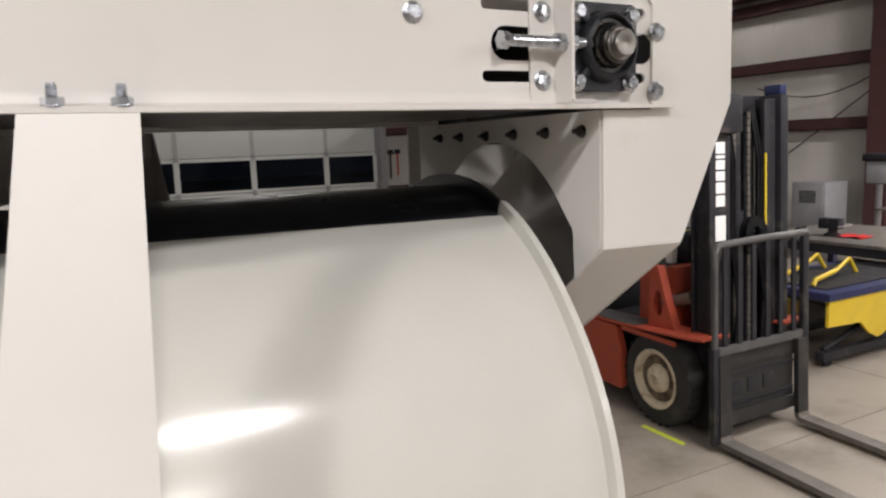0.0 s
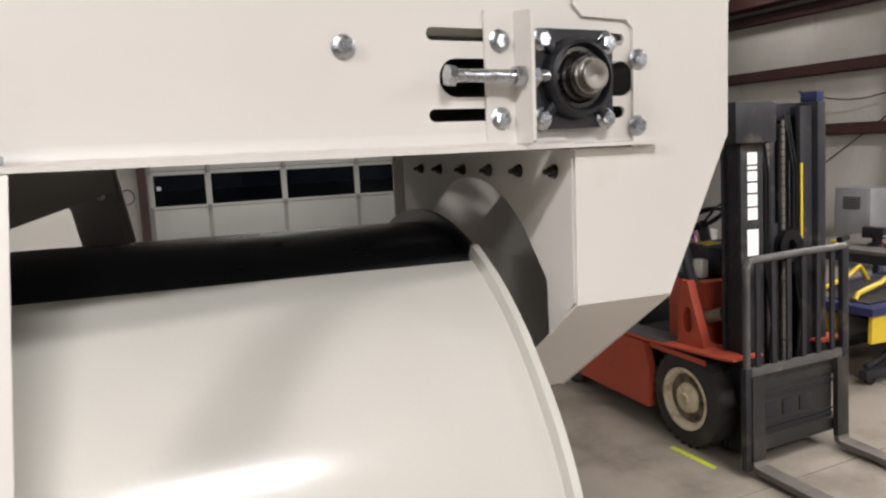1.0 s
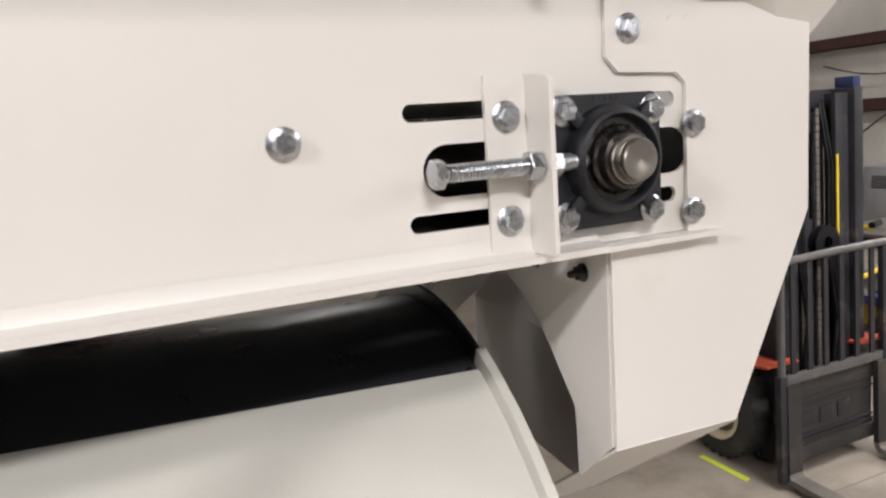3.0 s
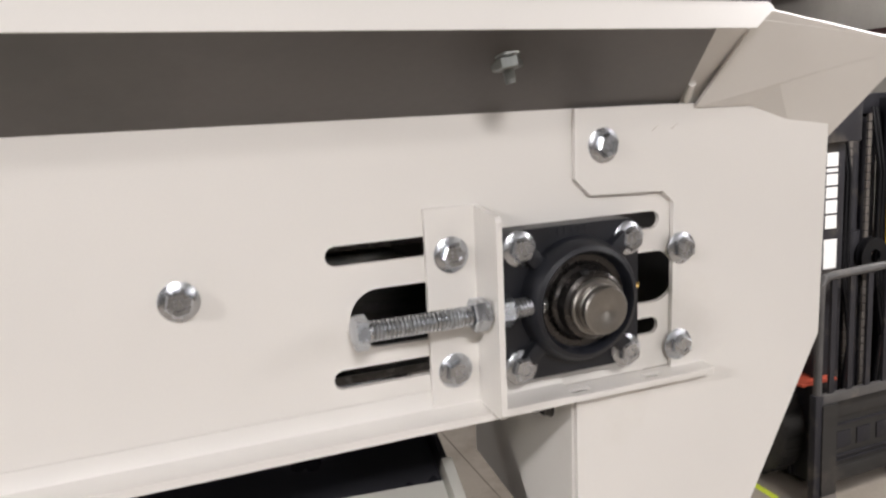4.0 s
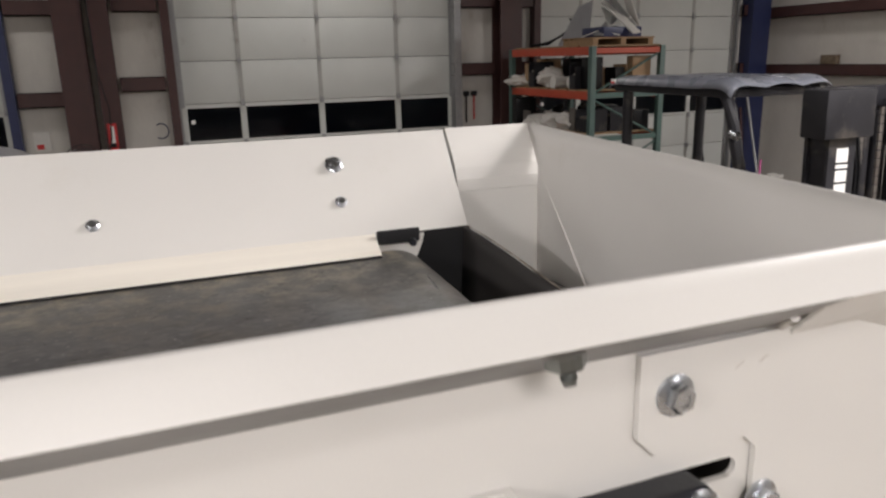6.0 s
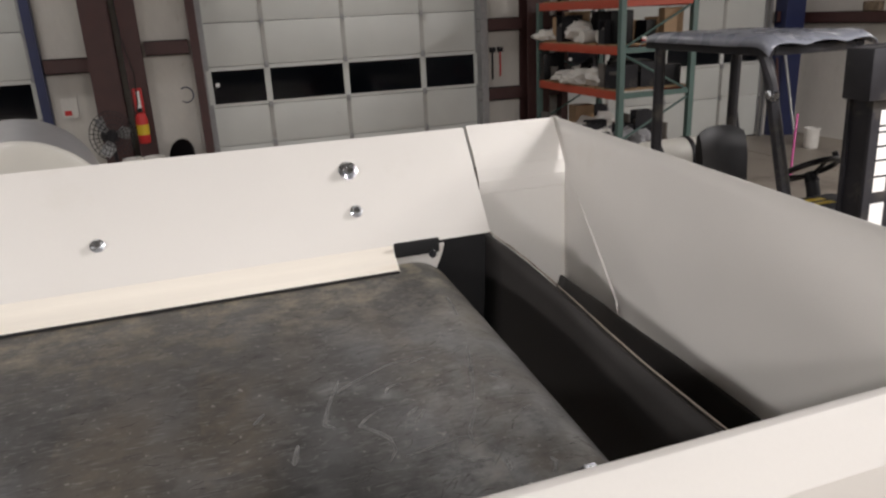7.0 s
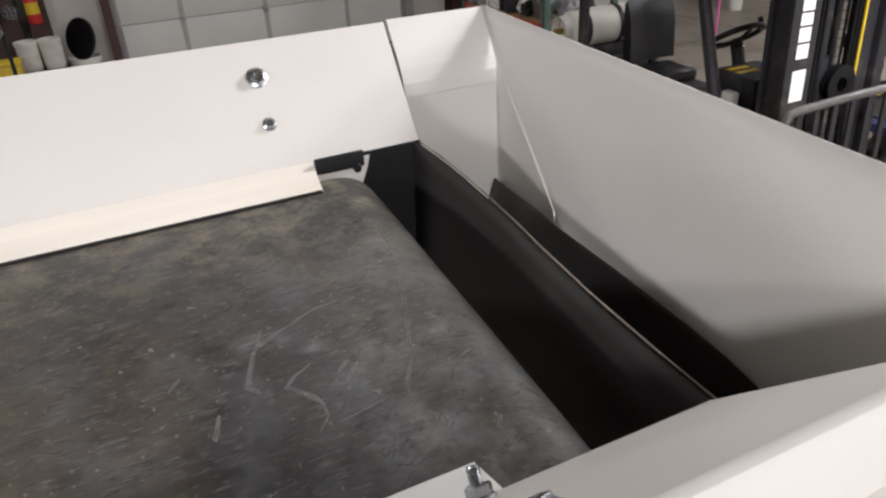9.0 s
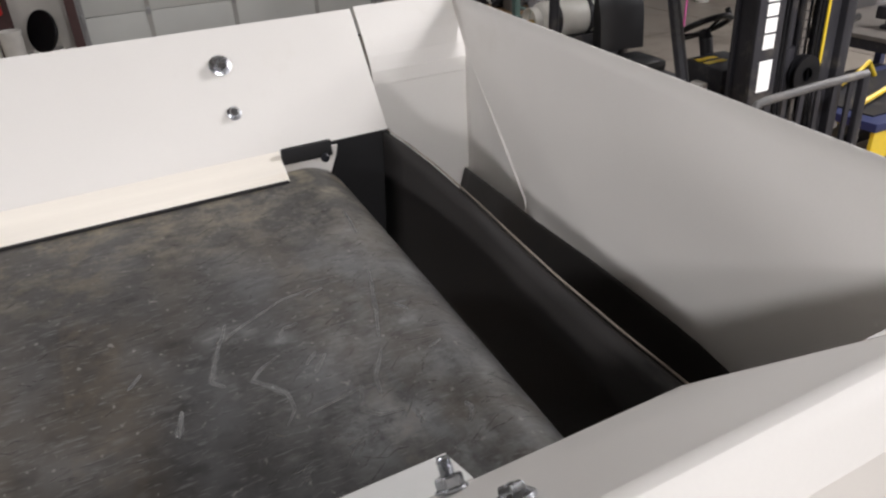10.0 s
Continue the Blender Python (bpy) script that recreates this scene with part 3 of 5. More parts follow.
part("end_weld", pipe(bmesh.new(), [(0.128, -0.006, 2.389), (0.117, -0.026, 2.403)], 0.0035, 8), WHITE, conv)
# skirt boards
part("skirt_board", strip([(0.7065, 2.306), (0.661, 2.281)], X0, 0.008, 0.006), BOARD, conv, "cream plastic sealing board over the belt")
# near-black strip that draws the shadow line below the board's edge
part("board_seal", boxes((X0, 0.6545, 2.2790, 0.006, 0.6605, 2.2830)), DARK, conv)
part("end_bracket", plate([(0.012, 2.20), (0.070, 2.20), (0.074, 2.262), (0.084, 2.285), (0.088, 2.300), (0.012, 2.300)], [], lambda u, v, d: (u, 0.700 + d, v), 0.004), WHITE, conv, "white end bracket behind the belt")
# dark block in place of the shaded opening between board end and flap
part("gap_seal", boxes((0.0085, 0.692, 2.290, 0.078, 0.699, 2.312), bevel=0.002), DARK, conv)
part("seal_bolt", turned_profile(bmesh.new(), [(0, 0), (0.006, 0), (0.006, 0.005), (0.0045, 0.007), (0, 0.007)], toward((0.066, 0.692, 2.290), (0, -1, 0)), 12), CAST, conv)
part("skirt_board", strip([(0.0915, 2.3035), (0.1355, 2.2850)], X0, -0.0155, -0.003), MARK, conv, "clean white sealing board over the belt")
# belt round the pulley


def belt_loop(r):
    pts = [(X0, PZ + r)] + [(PX - 0.25 + 0.05 * k, PZ + r) for k in range(5)]
    pts += [(PX + r * math.sin(a), PZ + r * math.cos(a)) for a in [k * math.pi / 28 for k in range(29)]]
    return pts + [(X0, PZ - r)]


bm = bmesh.new()
outer, inner = belt_loop(PR), belt_loop(PR - 0.008)
rows_of = []
for y in [0.086 + 0.608 * k / 16 for k in range(17)]:
    crown = 0.0018 * (1 - ((y - C) / 0.304) ** 2)
    rows_of.append([bm.verts.new((x, y, z + (crown if z > PZ else -crown))) for x, z in outer])
for a, b in zip(rows_of, rows_of[1:]):
    for i in range(len(outer) - 1):
        bm.faces.new((a[i], a[i + 1], b[i + 1], b[i]))
ends = [[bm.verts.new((x, y, z)) for x, z in inner] for y in (0.086, 0.694)]
for edge, e in ((rows_of[0], ends[0]), (rows_of[-1], ends[1])):
    for i in range(len(outer) - 1):
        bm.faces.new((edge[i], edge[i + 1], e[i + 1], e[i]))
part("conveyor_belt", bm, BELT, conv, "worn black rubber conveyor belt, dusty and scuffed", 60)
part("pulley", turned_profile(bmesh.new(), [(0, 0), (PR - 0.009, 0), (PR - 0.009, 0.60), (0, 0.60)], toward((PX, 0.09, PZ), (0, 1, 0)), 40), STEELWORN, conv)
# chalky scuffs on the belt, as strokes
STROKES = [
    ((-0.094, 0.306), (-0.109, 0.298), (-0.119, 0.286), (-0.107, 0.272), (-0.097, 0.255), (-0.096, 0.237), (-0.106, 0.221)),
    ((-0.09, 0.225), (-0.068, 0.229), (-0.047, 0.233), (-0.032, 0.231)),
    ((0.022, 0.396), (0.007, 0.337), (-0.008, 0.287)),
    ((-0.125, 0.376), (-0.139, 0.338), (-0.149, 0.301), (-0.14, 0.289)),
    ((-0.137, 0.35), (-0.109, 0.368), (-0.071, 0.389), (-0.04, 0.394)),
    ((0.042, 0.539), (0.039, 0.501), (0.037, 0.477)),
    ((-0.062, 0.297), (-0.075, 0.283)),
    ((-0.056, 0.29), (-0.071, 0.269)),
    ((0.022, 0.329), (0.031, 0.314)),
    ((-0.2, 0.342), (-0.211, 0.326)),
    ((0.025, 0.252), (0.039, 0.258)),
    ((-0.042, 0.238), (-0.051, 0.209), (-0.04, 0.197), (-0.022, 0.194)),
    ((0.022, 0.178), (0.024, 0.171), (0.016, 0.158)),
    ((-0.175, 0.278), (-0.181, 0.25)),
    ((-0.066, 0.345), (-0.08, 0.343), (-0.085, 0.332)),
    ((-0.012, 0.271), (-0.029, 0.239), (-0.032, 0.218)),
    ((-0.029, 0.389), (-0.049, 0.383)),
    ((-0.013, 0.19), (-0.015, 0.174)),
]


def on_belt(x, y, lift=0.0003):
    """A point on the belt's upper face, also where it bends over the pulley."""
    crown = 0.0018 * (1 - ((y - C) / 0.304) ** 2)
    drop = 0 if x < PX else PR - math.sqrt(PR * PR - (x - PX) ** 2)
    return Vector((x, y, PZ + PR + crown - drop + lift))


def stroke(bm, pts, thin, thick, lift=0.0003):
    """A rubbed line of uneven width lying on the belt."""
    pts = [Vector((*p, 0)) for p in pts]
    dense = [pts[i].lerp(pts[i + 1], k / 4) for i in range(len(pts) - 1) for k in range(4)] + [pts[-1]]
    side = []
    for i, p in enumerate(dense):
        d = (dense[min(i + 1, len(dense) - 1)] - dense[max(i - 1, 0)]).normalized()
        w = thin + (thick - thin) * random.random() * math.sin(math.pi * (i + 0.6) / (len(dense) + 0.2))
        off = Vector((-d.y, d.x, 0)) * w
        side.append((bm.verts.new(on_belt(p.x, p.y, lift) + off), bm.verts.new(on_belt(p.x, p.y, lift) - off)))
    for a, b in zip(side, side[1:]):
        bm.faces.new((a[0], a[1], b[1], b[0]))
    return bm


random.seed(5)
for s in STROKES:
    rub = stroke(bmesh.new(), s, 0.0006, 0.0018, 0.00035)
    part("scuff_mark", stroke(rub, s, 0.0014, 0.0042, 0.0002), CHALK, conv)
fine = bmesh.new()
for k in range(330):
    x, y = random.uniform(-0.42, 0.075), random.uniform(0.13, 0.63)
    if k % 2:
        x = random.uniform(-0.14, 0.075)
    a, l = radians(random.gauss(14, 24)), random.uniform(0.004, 0.020)
    bend = random.uniform(-0.25, 0.25) * l
    e = (math.cos(a) * l, math.sin(a) * l)
    ends = [(x - e[0] / 2, y - e[1] / 2), (x + bend * math.sin(a), y + bend * math.cos(a)), (x + e[0] / 2, y + e[1] / 2)]
    if max(p[0] for p in ends) < 0.088:
        stroke(fine, ends, 0.0002, 0.0009)
tagged(part("scratching", fine, FAINT, conv), "fine pale scratching all over the belt", kind="stuff")
# bolts on plates and skirts
fasten("bolt", BOLT, conv, (-0.306, 0.0, 2.266), (0, -1, 0), 14)
fasten("bolt", BOLT, conv, (-0.915, 0.0, 2.266), (0, -1, 0), 14)
for x in (-0.735, -0.668):
    fasten("stud", STUD, conv, (x, -0.014, 2.1445), (0, 0, 1))
slope = Vector((0, SKIRT_TOP[0] - SKIRT_IN[0], SKIRT_TOP[1] - SKIRT_IN[1])).normalized()


def on_skirt(x, z):
    return Vector((x, SKIRT_IN[0] + (z - SKIRT_IN[1]) * slope.y / slope.z, z))


fasten("stud", SMALLSTUD, conv, (-0.072, -0.056, 2.4275), (0.15, -0.10, -0.98), 10, "zinc nut and threaded bolt end below the lip")
for x, z, m in ((-0.034, 2.404, BOLT), (-0.033, 2.350, SMALLBOLT), (-0.392, 2.350, SMALLBOLT), (-0.75, 2.404, BOLT)):
    y = BACK_IN[0] + (z - BACK_IN[1]) * (BACK_TOP[0] - BACK_IN[0]) / (BACK_TOP[1] - BACK_IN[1])
    fasten("bolt", m, conv, (x, y - 0.0005, z + 0.0005), (0, -0.77, 0.63), 20)
near_stud = fasten("stud", STUD, conv, (0, 0, 0), (0, 0, 1))
near_stud.matrix_local = toward(on_skirt(-0.036, 2.315) + Vector((0, 0.001, 0.001)), (0.05, slope.z, 0.80)) @ Matrix.Scale(0.78, 4)
fasten("bolt", SMALLBOLT, conv, on_skirt(-0.052, 2.415) + Vector((0, 0.001, 0.001)), (0, slope.z, 0.75), 10)
part("scrape", pipe(bmesh.new(), [(-0.247, -0.055, 2.4222), (-0.235, -0.053, 2.4212), (-0.17, -0.052, 2.4208)], 0.0009, 5), MARK, conv)

for x, z, w in ((0.095, 2.3665, 0.0035), (0.116, 2.3675, 0.0045)):
    part("smudge", pipe(bmesh.new(), [(x - w, -0.0062, z - 0.003), (x, -0.0062, z), (x + w * 0.8, -0.0062, z + 0.0015)], 0.0002, 6), CUTEDGE, conv)

# flange bearing
brg = part("bearing", turned_profile(bmesh.new(), [(0.054, 0.016), (0.0515, 0.032), (0.0475, 0.039), (0.0435, 0.0405), (0.0415, 0.038), (0.040, 0.030), (0.030, 0.028), (0.0, 0.028)], toward((0.006, 0, 2.23), (0, -1, 0)), 48), CAST, conv, "black cast-iron four-bolt flange bearing")
sq = 0.064
cs = 0.012
ring = []
for cx, cy, a0 in ((1, 1, 0), (-1, 1, 90), (-1, -1, 180), (1, -1, 270)):
    ring += [(cx * (sq - cs) + cs * math.cos(radians(a0 + k * 22.5)), cy * (sq - cs) + cs * math.sin(radians(a0 + k * 22.5))) for k in range(5)]
part("flange", plate(ring, [], lambda u, v, d: (0.004 + u, -0.0008 - d, 2.229 + v), 0.0190), CAST, brg)
for a in (45, 135, 225, 315):
    bm = box(bmesh.new(), 0.044, -0.007, 0.016, 0.071, 0.007, 0.029, bevel=0.004)
    bmesh.ops.transform(bm, matrix=toward((0.003, 0, 2.23), (0, -1, 0)) @ pose(0, 0, 0, 0, 0, a), verts=bm.verts)
    part("rib", bm, CAST, brg)
part("bearing_insert", turned_profile(bmesh.new(), [(0.0400, 0.0275), (0.0390, 0.0305), (0.034, 0.0305), (0.0325, 0.029), (0.0315, 0.0305), (0.0315, 0.034), (0.0285, 0.037), (0.0280, 0.048), (0.0255, 0.0500), (0.0, 0.0500)], toward((0.006, 0, 2.23), (0, -1, 0)), 48), COLLAR, brg, "dark steel bearing insert and collar")
part("shaft_end", turned_profile(bmesh.new(), [(0.0235, 0.040), (0.0235, 0.0525), (0.0222, 0.0540), (0.0196, 0.0540), (0.0196, 0.0575), (0.0186, 0.0580), (0.0186, 0.0592), (0.0196, 0.0597), (0.0196, 0.0645), (0.0182, 0.0662), (0.0018, 0.0660), (0.0, 0.0650)], toward((0.006, 0, 2.23), (0, -1, 0)), 40), SHAFT, brg, "turned bare steel shaft end")
part("set_screw", turned_profile(bmesh.new(), [(0, 0), (0.0035, 0), (0.0035, 0.003), (0, 0.003)], toward((-0.004, -0.050, 2.2580), (-0.2, 0, 1)), 8), DARK, brg)
part("grease_fitting", turned_profile(bmesh.new(), [(0.0035, 0), (0.0035, 0.003), (0.0022, 0.004), (0.0028, 0.008), (0, 0.0095)], toward((0.060, -0.018, 2.232), (1, -0.2, 0.1)), 10), BRASS, brg, "small brass grease fitting")
for x, z in ((-0.047, 2.280), (0.057, 2.278), (-0.048, 2.180), (0.055, 2.178)):
    fasten("bolt", BOLT, brg, (x, -0.0200, z - 0.002), (0, -1, 0), 17 + 130 * x)
part("cast_mark", boxes(*[(-0.018 + 0.0066 * k, -0.0205, 2.2865, -0.0135 + 0.0066 * k, -0.0197, 2.2915) for k in range(6)]), CAST, brg, "raised casting marks")

# take-up bracket and adjusting bolt
tk = part("take_up_bracket", plate([(-0.121, 2.147), (-0.074, 2.147), (-0.074, 2.315), (-0.121, 2.315)], [], lambda u, v, d: (u, -0.0008 - d, v), 0.0045), WHITE, conv, "white folded steel take-up bracket")
part("bracket_leg", plate([(0.000, 2.1475), (-0.040, 2.1475), (-0.043, 2.1505), (-0.043, 2.306), (-0.040, 2.310), (0.0, 2.315)], [], lambda u, v, d: (-0.079 + d - 0.12 * u * 0, -0.004 + u, v), 0.005), WHITE, tk)
fasten("bolt", BOLT, tk, (-0.1000, -0.0052, 2.277), (0, -1, 0), 8)
fasten("bolt", BOLT, tk, (-0.1005, -0.0052, 2.180), (0, -1, 0), 21)
ax_y, ax_z = -0.029, 2.2315
prof = [(0, 0), (0.0079, 0)]
h = 0.004
while h < 0.149:
    prof += [(0.0082, h), (0.0082, h + 0.0008), (0.0071, h + 0.0017), (0.0071, h + 0.0024)]
    h += 0.0033
prof += [(0.0062, 0.151), (0, 0.151)]
ab = part("adjusting_bolt", turned_profile(bmesh.new(), prof, toward((-0.180, ax_y, ax_z), (1, 0, 0)), 20), ZINC, conv, "zinc-plated threaded adjusting bolt", 40)
# thread grooves take the darker zinc, so their shade is in the colour
ab.data.materials.append(DULLZINC)
for f in ab.data.polygons:
    if math.hypot(f.center.y - ax_y, f.center.z - ax_z) < 0.0072:
        f.material_index = 1
part("bolt_head", turned_profile(bmesh.new(), [(0, 0), (0.011, 0), (0.0135, 0.0015), (0.0135, 0.0105), (0, 0.0105)], toward((-0.1895, ax_y, ax_z), (1, 0, 0)) @ pose(0, 0, 0, 0, 0, 12), 6), ZINC, ab)
for x, a in ((-0.0945, 5), (-0.0735, 18)):
    part("nut", turned_profile(bmesh.new(), [(0.0085, 0), (0.0120, 0), (0.0137, 0.0012), (0.0137, 0.0125), (0.0120, 0.0138), (0.0085, 0.0138)], toward((x, ax_y, ax_z), (1, 0, 0)) @ pose(0, 0, 0, 0, 0, a), 6), ZINC, ab)

# legs, leaning outwards, deeper towards the middle
def leg(x, near):
    def at(y):
        return y if near else far(y)
    lean = 0.27
    if near:
        face = [(x - 0.064, 2.138), (x + 0.052, 2.138), (x + 0.016, 1.60), (x + 0.016, 0.02), (x - 0.13, 0.02), (x - 0.13, 1.70)]
        edge = x + 0.012
    else:
        face = [(x - 0.052, 2.138), (x + 0.050, 2.138), (x + 0.140, 1.60), (x + 0.140, 0.02), (x + 0.030, 0.02), (x + 0.030, 1.60)]
        edge = x + 0.136
    l = part("leg", plate(face, [], lambda u, v, d: (u, at(-0.030 - lean * (2.138 - v) + d), v), 0.005), WHITE, conv)
    prof = [(-0.0255, 2.138), (-0.0255 - lean * 2.118, 0.02), (-0.0255 - lean * 2.118 + 0.09, 0.02), (-0.172, 1.46), (-0.085, 1.74), (-0.030, 1.92), (-0.006, 2.138)]
    part("leg_side", plate(prof, [], lambda u, v, d: (edge + d - (0.0 if near else 0.165 * min(max(v - 1.6, 0), 0.54)), at(u), v), 0.005), WHITE, l)
    yb = at(-0.030 - lean * 2.118)
    part("foot_plate", boxes((x - 0.09, yb - 0.09, 0.0, x + 0.15, yb + 0.09, 0.02), bevel=0.003), WHITE, l)


for x in (-0.705, -1.24):
    leg(x, True)
    leg(x + 0.065, False)
part("side_gusset", plate([(X0, 2.138), (-0.595, 2.138), (-0.595, 2.088), (-0.80, 2.022), (X0, 1.88)], [], lambda u, v, d: (u, far(-0.022) - d, v), 0.004), WHITE, conv)
part("gusset_bolt", rod(bmesh.new(), (-0.62, far(-0.021), 2.078), (-0.62, far(-0.034), 2.078), 0.008, 12), ZINC, conv)

# ---- discharge chute ----
chute = thing("discharge_chute", (0, 0, 0), "white powder-coated sheet steel discharge chute", "chute")
MACHINE.append(chute)
FY = -0.006
part("front_plate", plate([(0.015, 2.386), (0.015, 2.328), (0.030, 2.313), (0.104, 2.311), (0.116, 2.300), (0.116, 2.137), (0.014, 2.137), (0.014, 1.921), (0.186, 1.917), (0.299, 2.149), (0.297, 2.386)], [], lambda u, v, d: (u, FY + d, v), 0.005), WHITE, chute)
part("side_tab", boxes((0.1165, FY + 0.0055, 2.146, 0.15, FY + 0.011, 2.16)), WHITE, chute)
part("front_flare", sheet([(0.136, FY, 2.384), (0.297, FY, 2.384), (0.338, -0.062, 2.432), (0.150, -0.060, 2.452)], [(0, 1, 2, 3)]), WHITE, chute)
part("inner_flare", sheet([(0.150, -0.065, 2.4595), (0.160, 0.093, 2.300), (0.297, 0.030, 2.318), (0.334, -0.060, 2.430)], [(0, 1, 2), (0, 2, 3)]), WHITE, chute)
part("back_plate", plate([(0.175, 2.345), (0.178, 2.137), (0.014, 2.137), (0.014, 1.80), (0.12, 1.86), (0.20, 1.917), (0.340, 1.995), (0.343, 2.345)], [], lambda u, v, d: (u, far(0) + d, v), 0.005), WHITE, chute)
BEND = [(far(0), 2.3455), (far(0) + 0.003, 2.365), (far(0) + 0.012, 2.385), (far(0) + 0.028, 2.408), (0.843, 2.449)]
part("back_flare", sheet([(x, y, z) for y, z in BEND for x in (0.176, 0.344 + 0.08 * (z - 2.382))], [(2 * k, 2 * k + 2, 2 * k + 3, 2 * k + 1) for k in range(4)]), WHITE, chute, "", 60)
RW = [(0.297, 0, 2.382), (0.3345, far(0), 2.382), (0.311, 0.55, 2.222), (0.338, far(0), 1.97), (0.298, 0, 2.149),
      (0.186, 0.0, 1.917), (0.20, far(0), 1.917), (0.338, -0.062, 2.432), (0.342, 0.846, 2.450), (0.190, 0.315, 1.683), (0.200, far(0), 1.683)]


FOLD = [(0.0, 2.149), (0.40, 2.178), (0.50, 2.195), (0.55, 2.226), (far(0), 2.382)]


def fold_at(y):
    """The end wall's lower fold: its height, then up along the gusset."""
    for (ya, za), (yb, zb) in zip(FOLD, FOLD[1:]):
        if y <= yb:
            return za + (zb - za) * (y - ya) / (yb - ya)
    return FOLD[-1][1]


def below_fold(y, drop):
    """A point under the fold: on the gusset behind, on the sloped wall in front."""
    if y > 0.55:
        foot = 2.226 - 0.256 * (y - 0.55) / (far(0) - 0.55)
        z = max(foot, fold_at(y) - drop * 6)
        return Vector((0.3105 + 0.108 * (y - 0.55) - 0.0085 * (z - 2.222), y, z))
    z = fold_at(y) - 0.3 * drop
    return Vector((0.298 + 0.141 * (z - 2.149), y, z))


def end_wall_mesh():
    """One sheet: folded near the front, the fold fading out towards the back, and rolled in softly along the gusset."""
    bm = bmesh.new()
    n, rows = 32, []
    for i in range(n + 1):
        t = i / n
        y = far(0) * t
        low = fold_at(y)
        bottom = Vector((0.298 + 0.0045 * t + 0.141 * (low - 2.149), y, low))
        ease = min(1, t / 0.6)
        mid = Vector((0.297 + 0.037 * ease * ease * (3 - 2 * ease), y, max(2.382, low)))
        top = Vector((0.338 + 0.004 * t, -0.062 + 0.908 * t, 2.432 + 0.018 * t))
        line = [below_fold(y, d) for d in (0.070, 0.045, 0.022, 0.010)]
        line += [bottom.lerp(mid, k / 5) for k in range(6)] + [mid.lerp(top, k / 3) for k in range(1, 4)]
        rows.append([bm.verts.new(p) for p in line])
    for p, q in zip(rows, rows[1:]):
        for k in range(len(p) - 1):
            bm.faces.new((p[k], p[k + 1], q[k + 1], q[k]))
    bmesh.ops.remove_doubles(bm, verts=bm.verts, dist=0.0002)
    bmesh.ops.dissolve_degenerate(bm, edges=bm.edges, dist=0.0001)
    return bm


thicken(part("end_wall", end_wall_mesh(), WHITE, chute, "", 75), 0.003)
part("sloped_wall", sheet([(x - 0.001, y, z - (0.060 if z == 2.222 else 0.0065)) for x, y, z in RW], [(4, 2, 5), (2, 6, 5), (2, 3, 6), (5, 6, 10, 9)]), WHITE, chute, "", 20)
part("corner_gusset", sheet([(0.3325, far(0) - 0.002, 2.376), (0.340, far(0) - 0.002, 2.02), (0.322, 0.66, 2.10), (0.3045, 0.548, 2.200), (0.3050, 0.556, 2.222)], [(0, 1, 2, 3, 4)]), WHITE, chute)
# dark sheet over the lower end wall, its upper edge near z 2.21
band, strips = bmesh.new(), []
for k in range(25):
    y = 0.004 + 0.768 * k / 24
    x = 0.306 + 0.030 * max(0, y - 0.5) + 0.075 * max(0, y - 0.55) - 0.005 * min(1, max(0, (y - 0.40) / 0.14))
    dip = 0.11 * max(0, y - 0.56)
    line = [(x - 0.0035, 2.2085 - dip), (x - 0.0055, 2.2080 - dip), (x - 0.007, 2.2040 - dip), (x - 0.022, 2.135), (x - 0.040, 2.095)]
    strips.append([band.verts.new((u, y, v)) for u, v in line])
for p, q in zip(strips, strips[1:]):
    for k in range(4):
        band.faces.new((p[k], p[k + 1], q[k + 1], q[k]))
thicken(part("rubber_liner", band, RUBBER, chute, "dark band along the lower end wall", 60), 0.003)
part("front_slope", sheet([(0.014, FY + 0.002, 1.921), (0.186, FY + 0.002, 1.917), (0.190, 0.315, 1.683), (0.018, 0.315, 1.687)], [(0, 1, 2, 3)]), WHITE, chute)
for ob in chute.children:
    if len(ob.data.vertices) < 13 and ob.name.split(".")[0] not in ("side_tab",):
        thicken(ob, 0.003)
arch = [(0.335 + 0.286 * math.cos(a), 1.806 + 0.286 * math.sin(a)) for a in [math.pi * k / 40 for k in range(41)]]
part("arched_plate", plate([(0.0, 1.921), (0.070, 1.857), (0.073, 1.943)] + [p for p in arch[::-1] if p[0] > 0.335 or p[1] > 1.985] + [(0.70, 1.806), (0.70, 2.137), (0.0, 2.137)], [], lambda u, v, d: (0.012 + d, u, v), 0.004), WHITE, chute)
for y in (0.045, 0.150, 0.257, 0.365, 0.478, 0.58):
    fasten("bolt", DULLSTUD, chute, (0.012, y, 2.106), (-1, 0, 0), 300 * y)
for x, z in ((0.042, 2.355), (0.124, 2.2575), (0.1225, 2.166)):
    fasten("bolt", BOLT, chute, (x, FY, z), (0, -1, 0), 40 + 900 * x)
fl = part("rubber_flap", bmesh.new(), RUBBER, chute, "black rubber flap hung inside the chute")
EDGE = [(0.165, 0.712, 2.300), (0.177, 0.66, 2.292), (0.187, 0.60, 2.283), (0.193, 0.53, 2.275), (0.1945, 0.46, 2.270), (0.1925, 0.40, 2.268),
        (0.1895, 0.30, 2.267), (0.1885, 0.20, 2.268), (0.189, 0.10, 2.270), (0.191, 0.02, 2.274)]
bm = bmesh.new()
grid = []
for x, y, z in EDGE:
    col = []
    low = 2.088
    for k in range(9):
        u = k / 8
        zz = z + (low - z) * u
        col.append(bm.verts.new((x - 0.009 * u * u - 0.004 * u, y, zz)))
    grid.append(col)
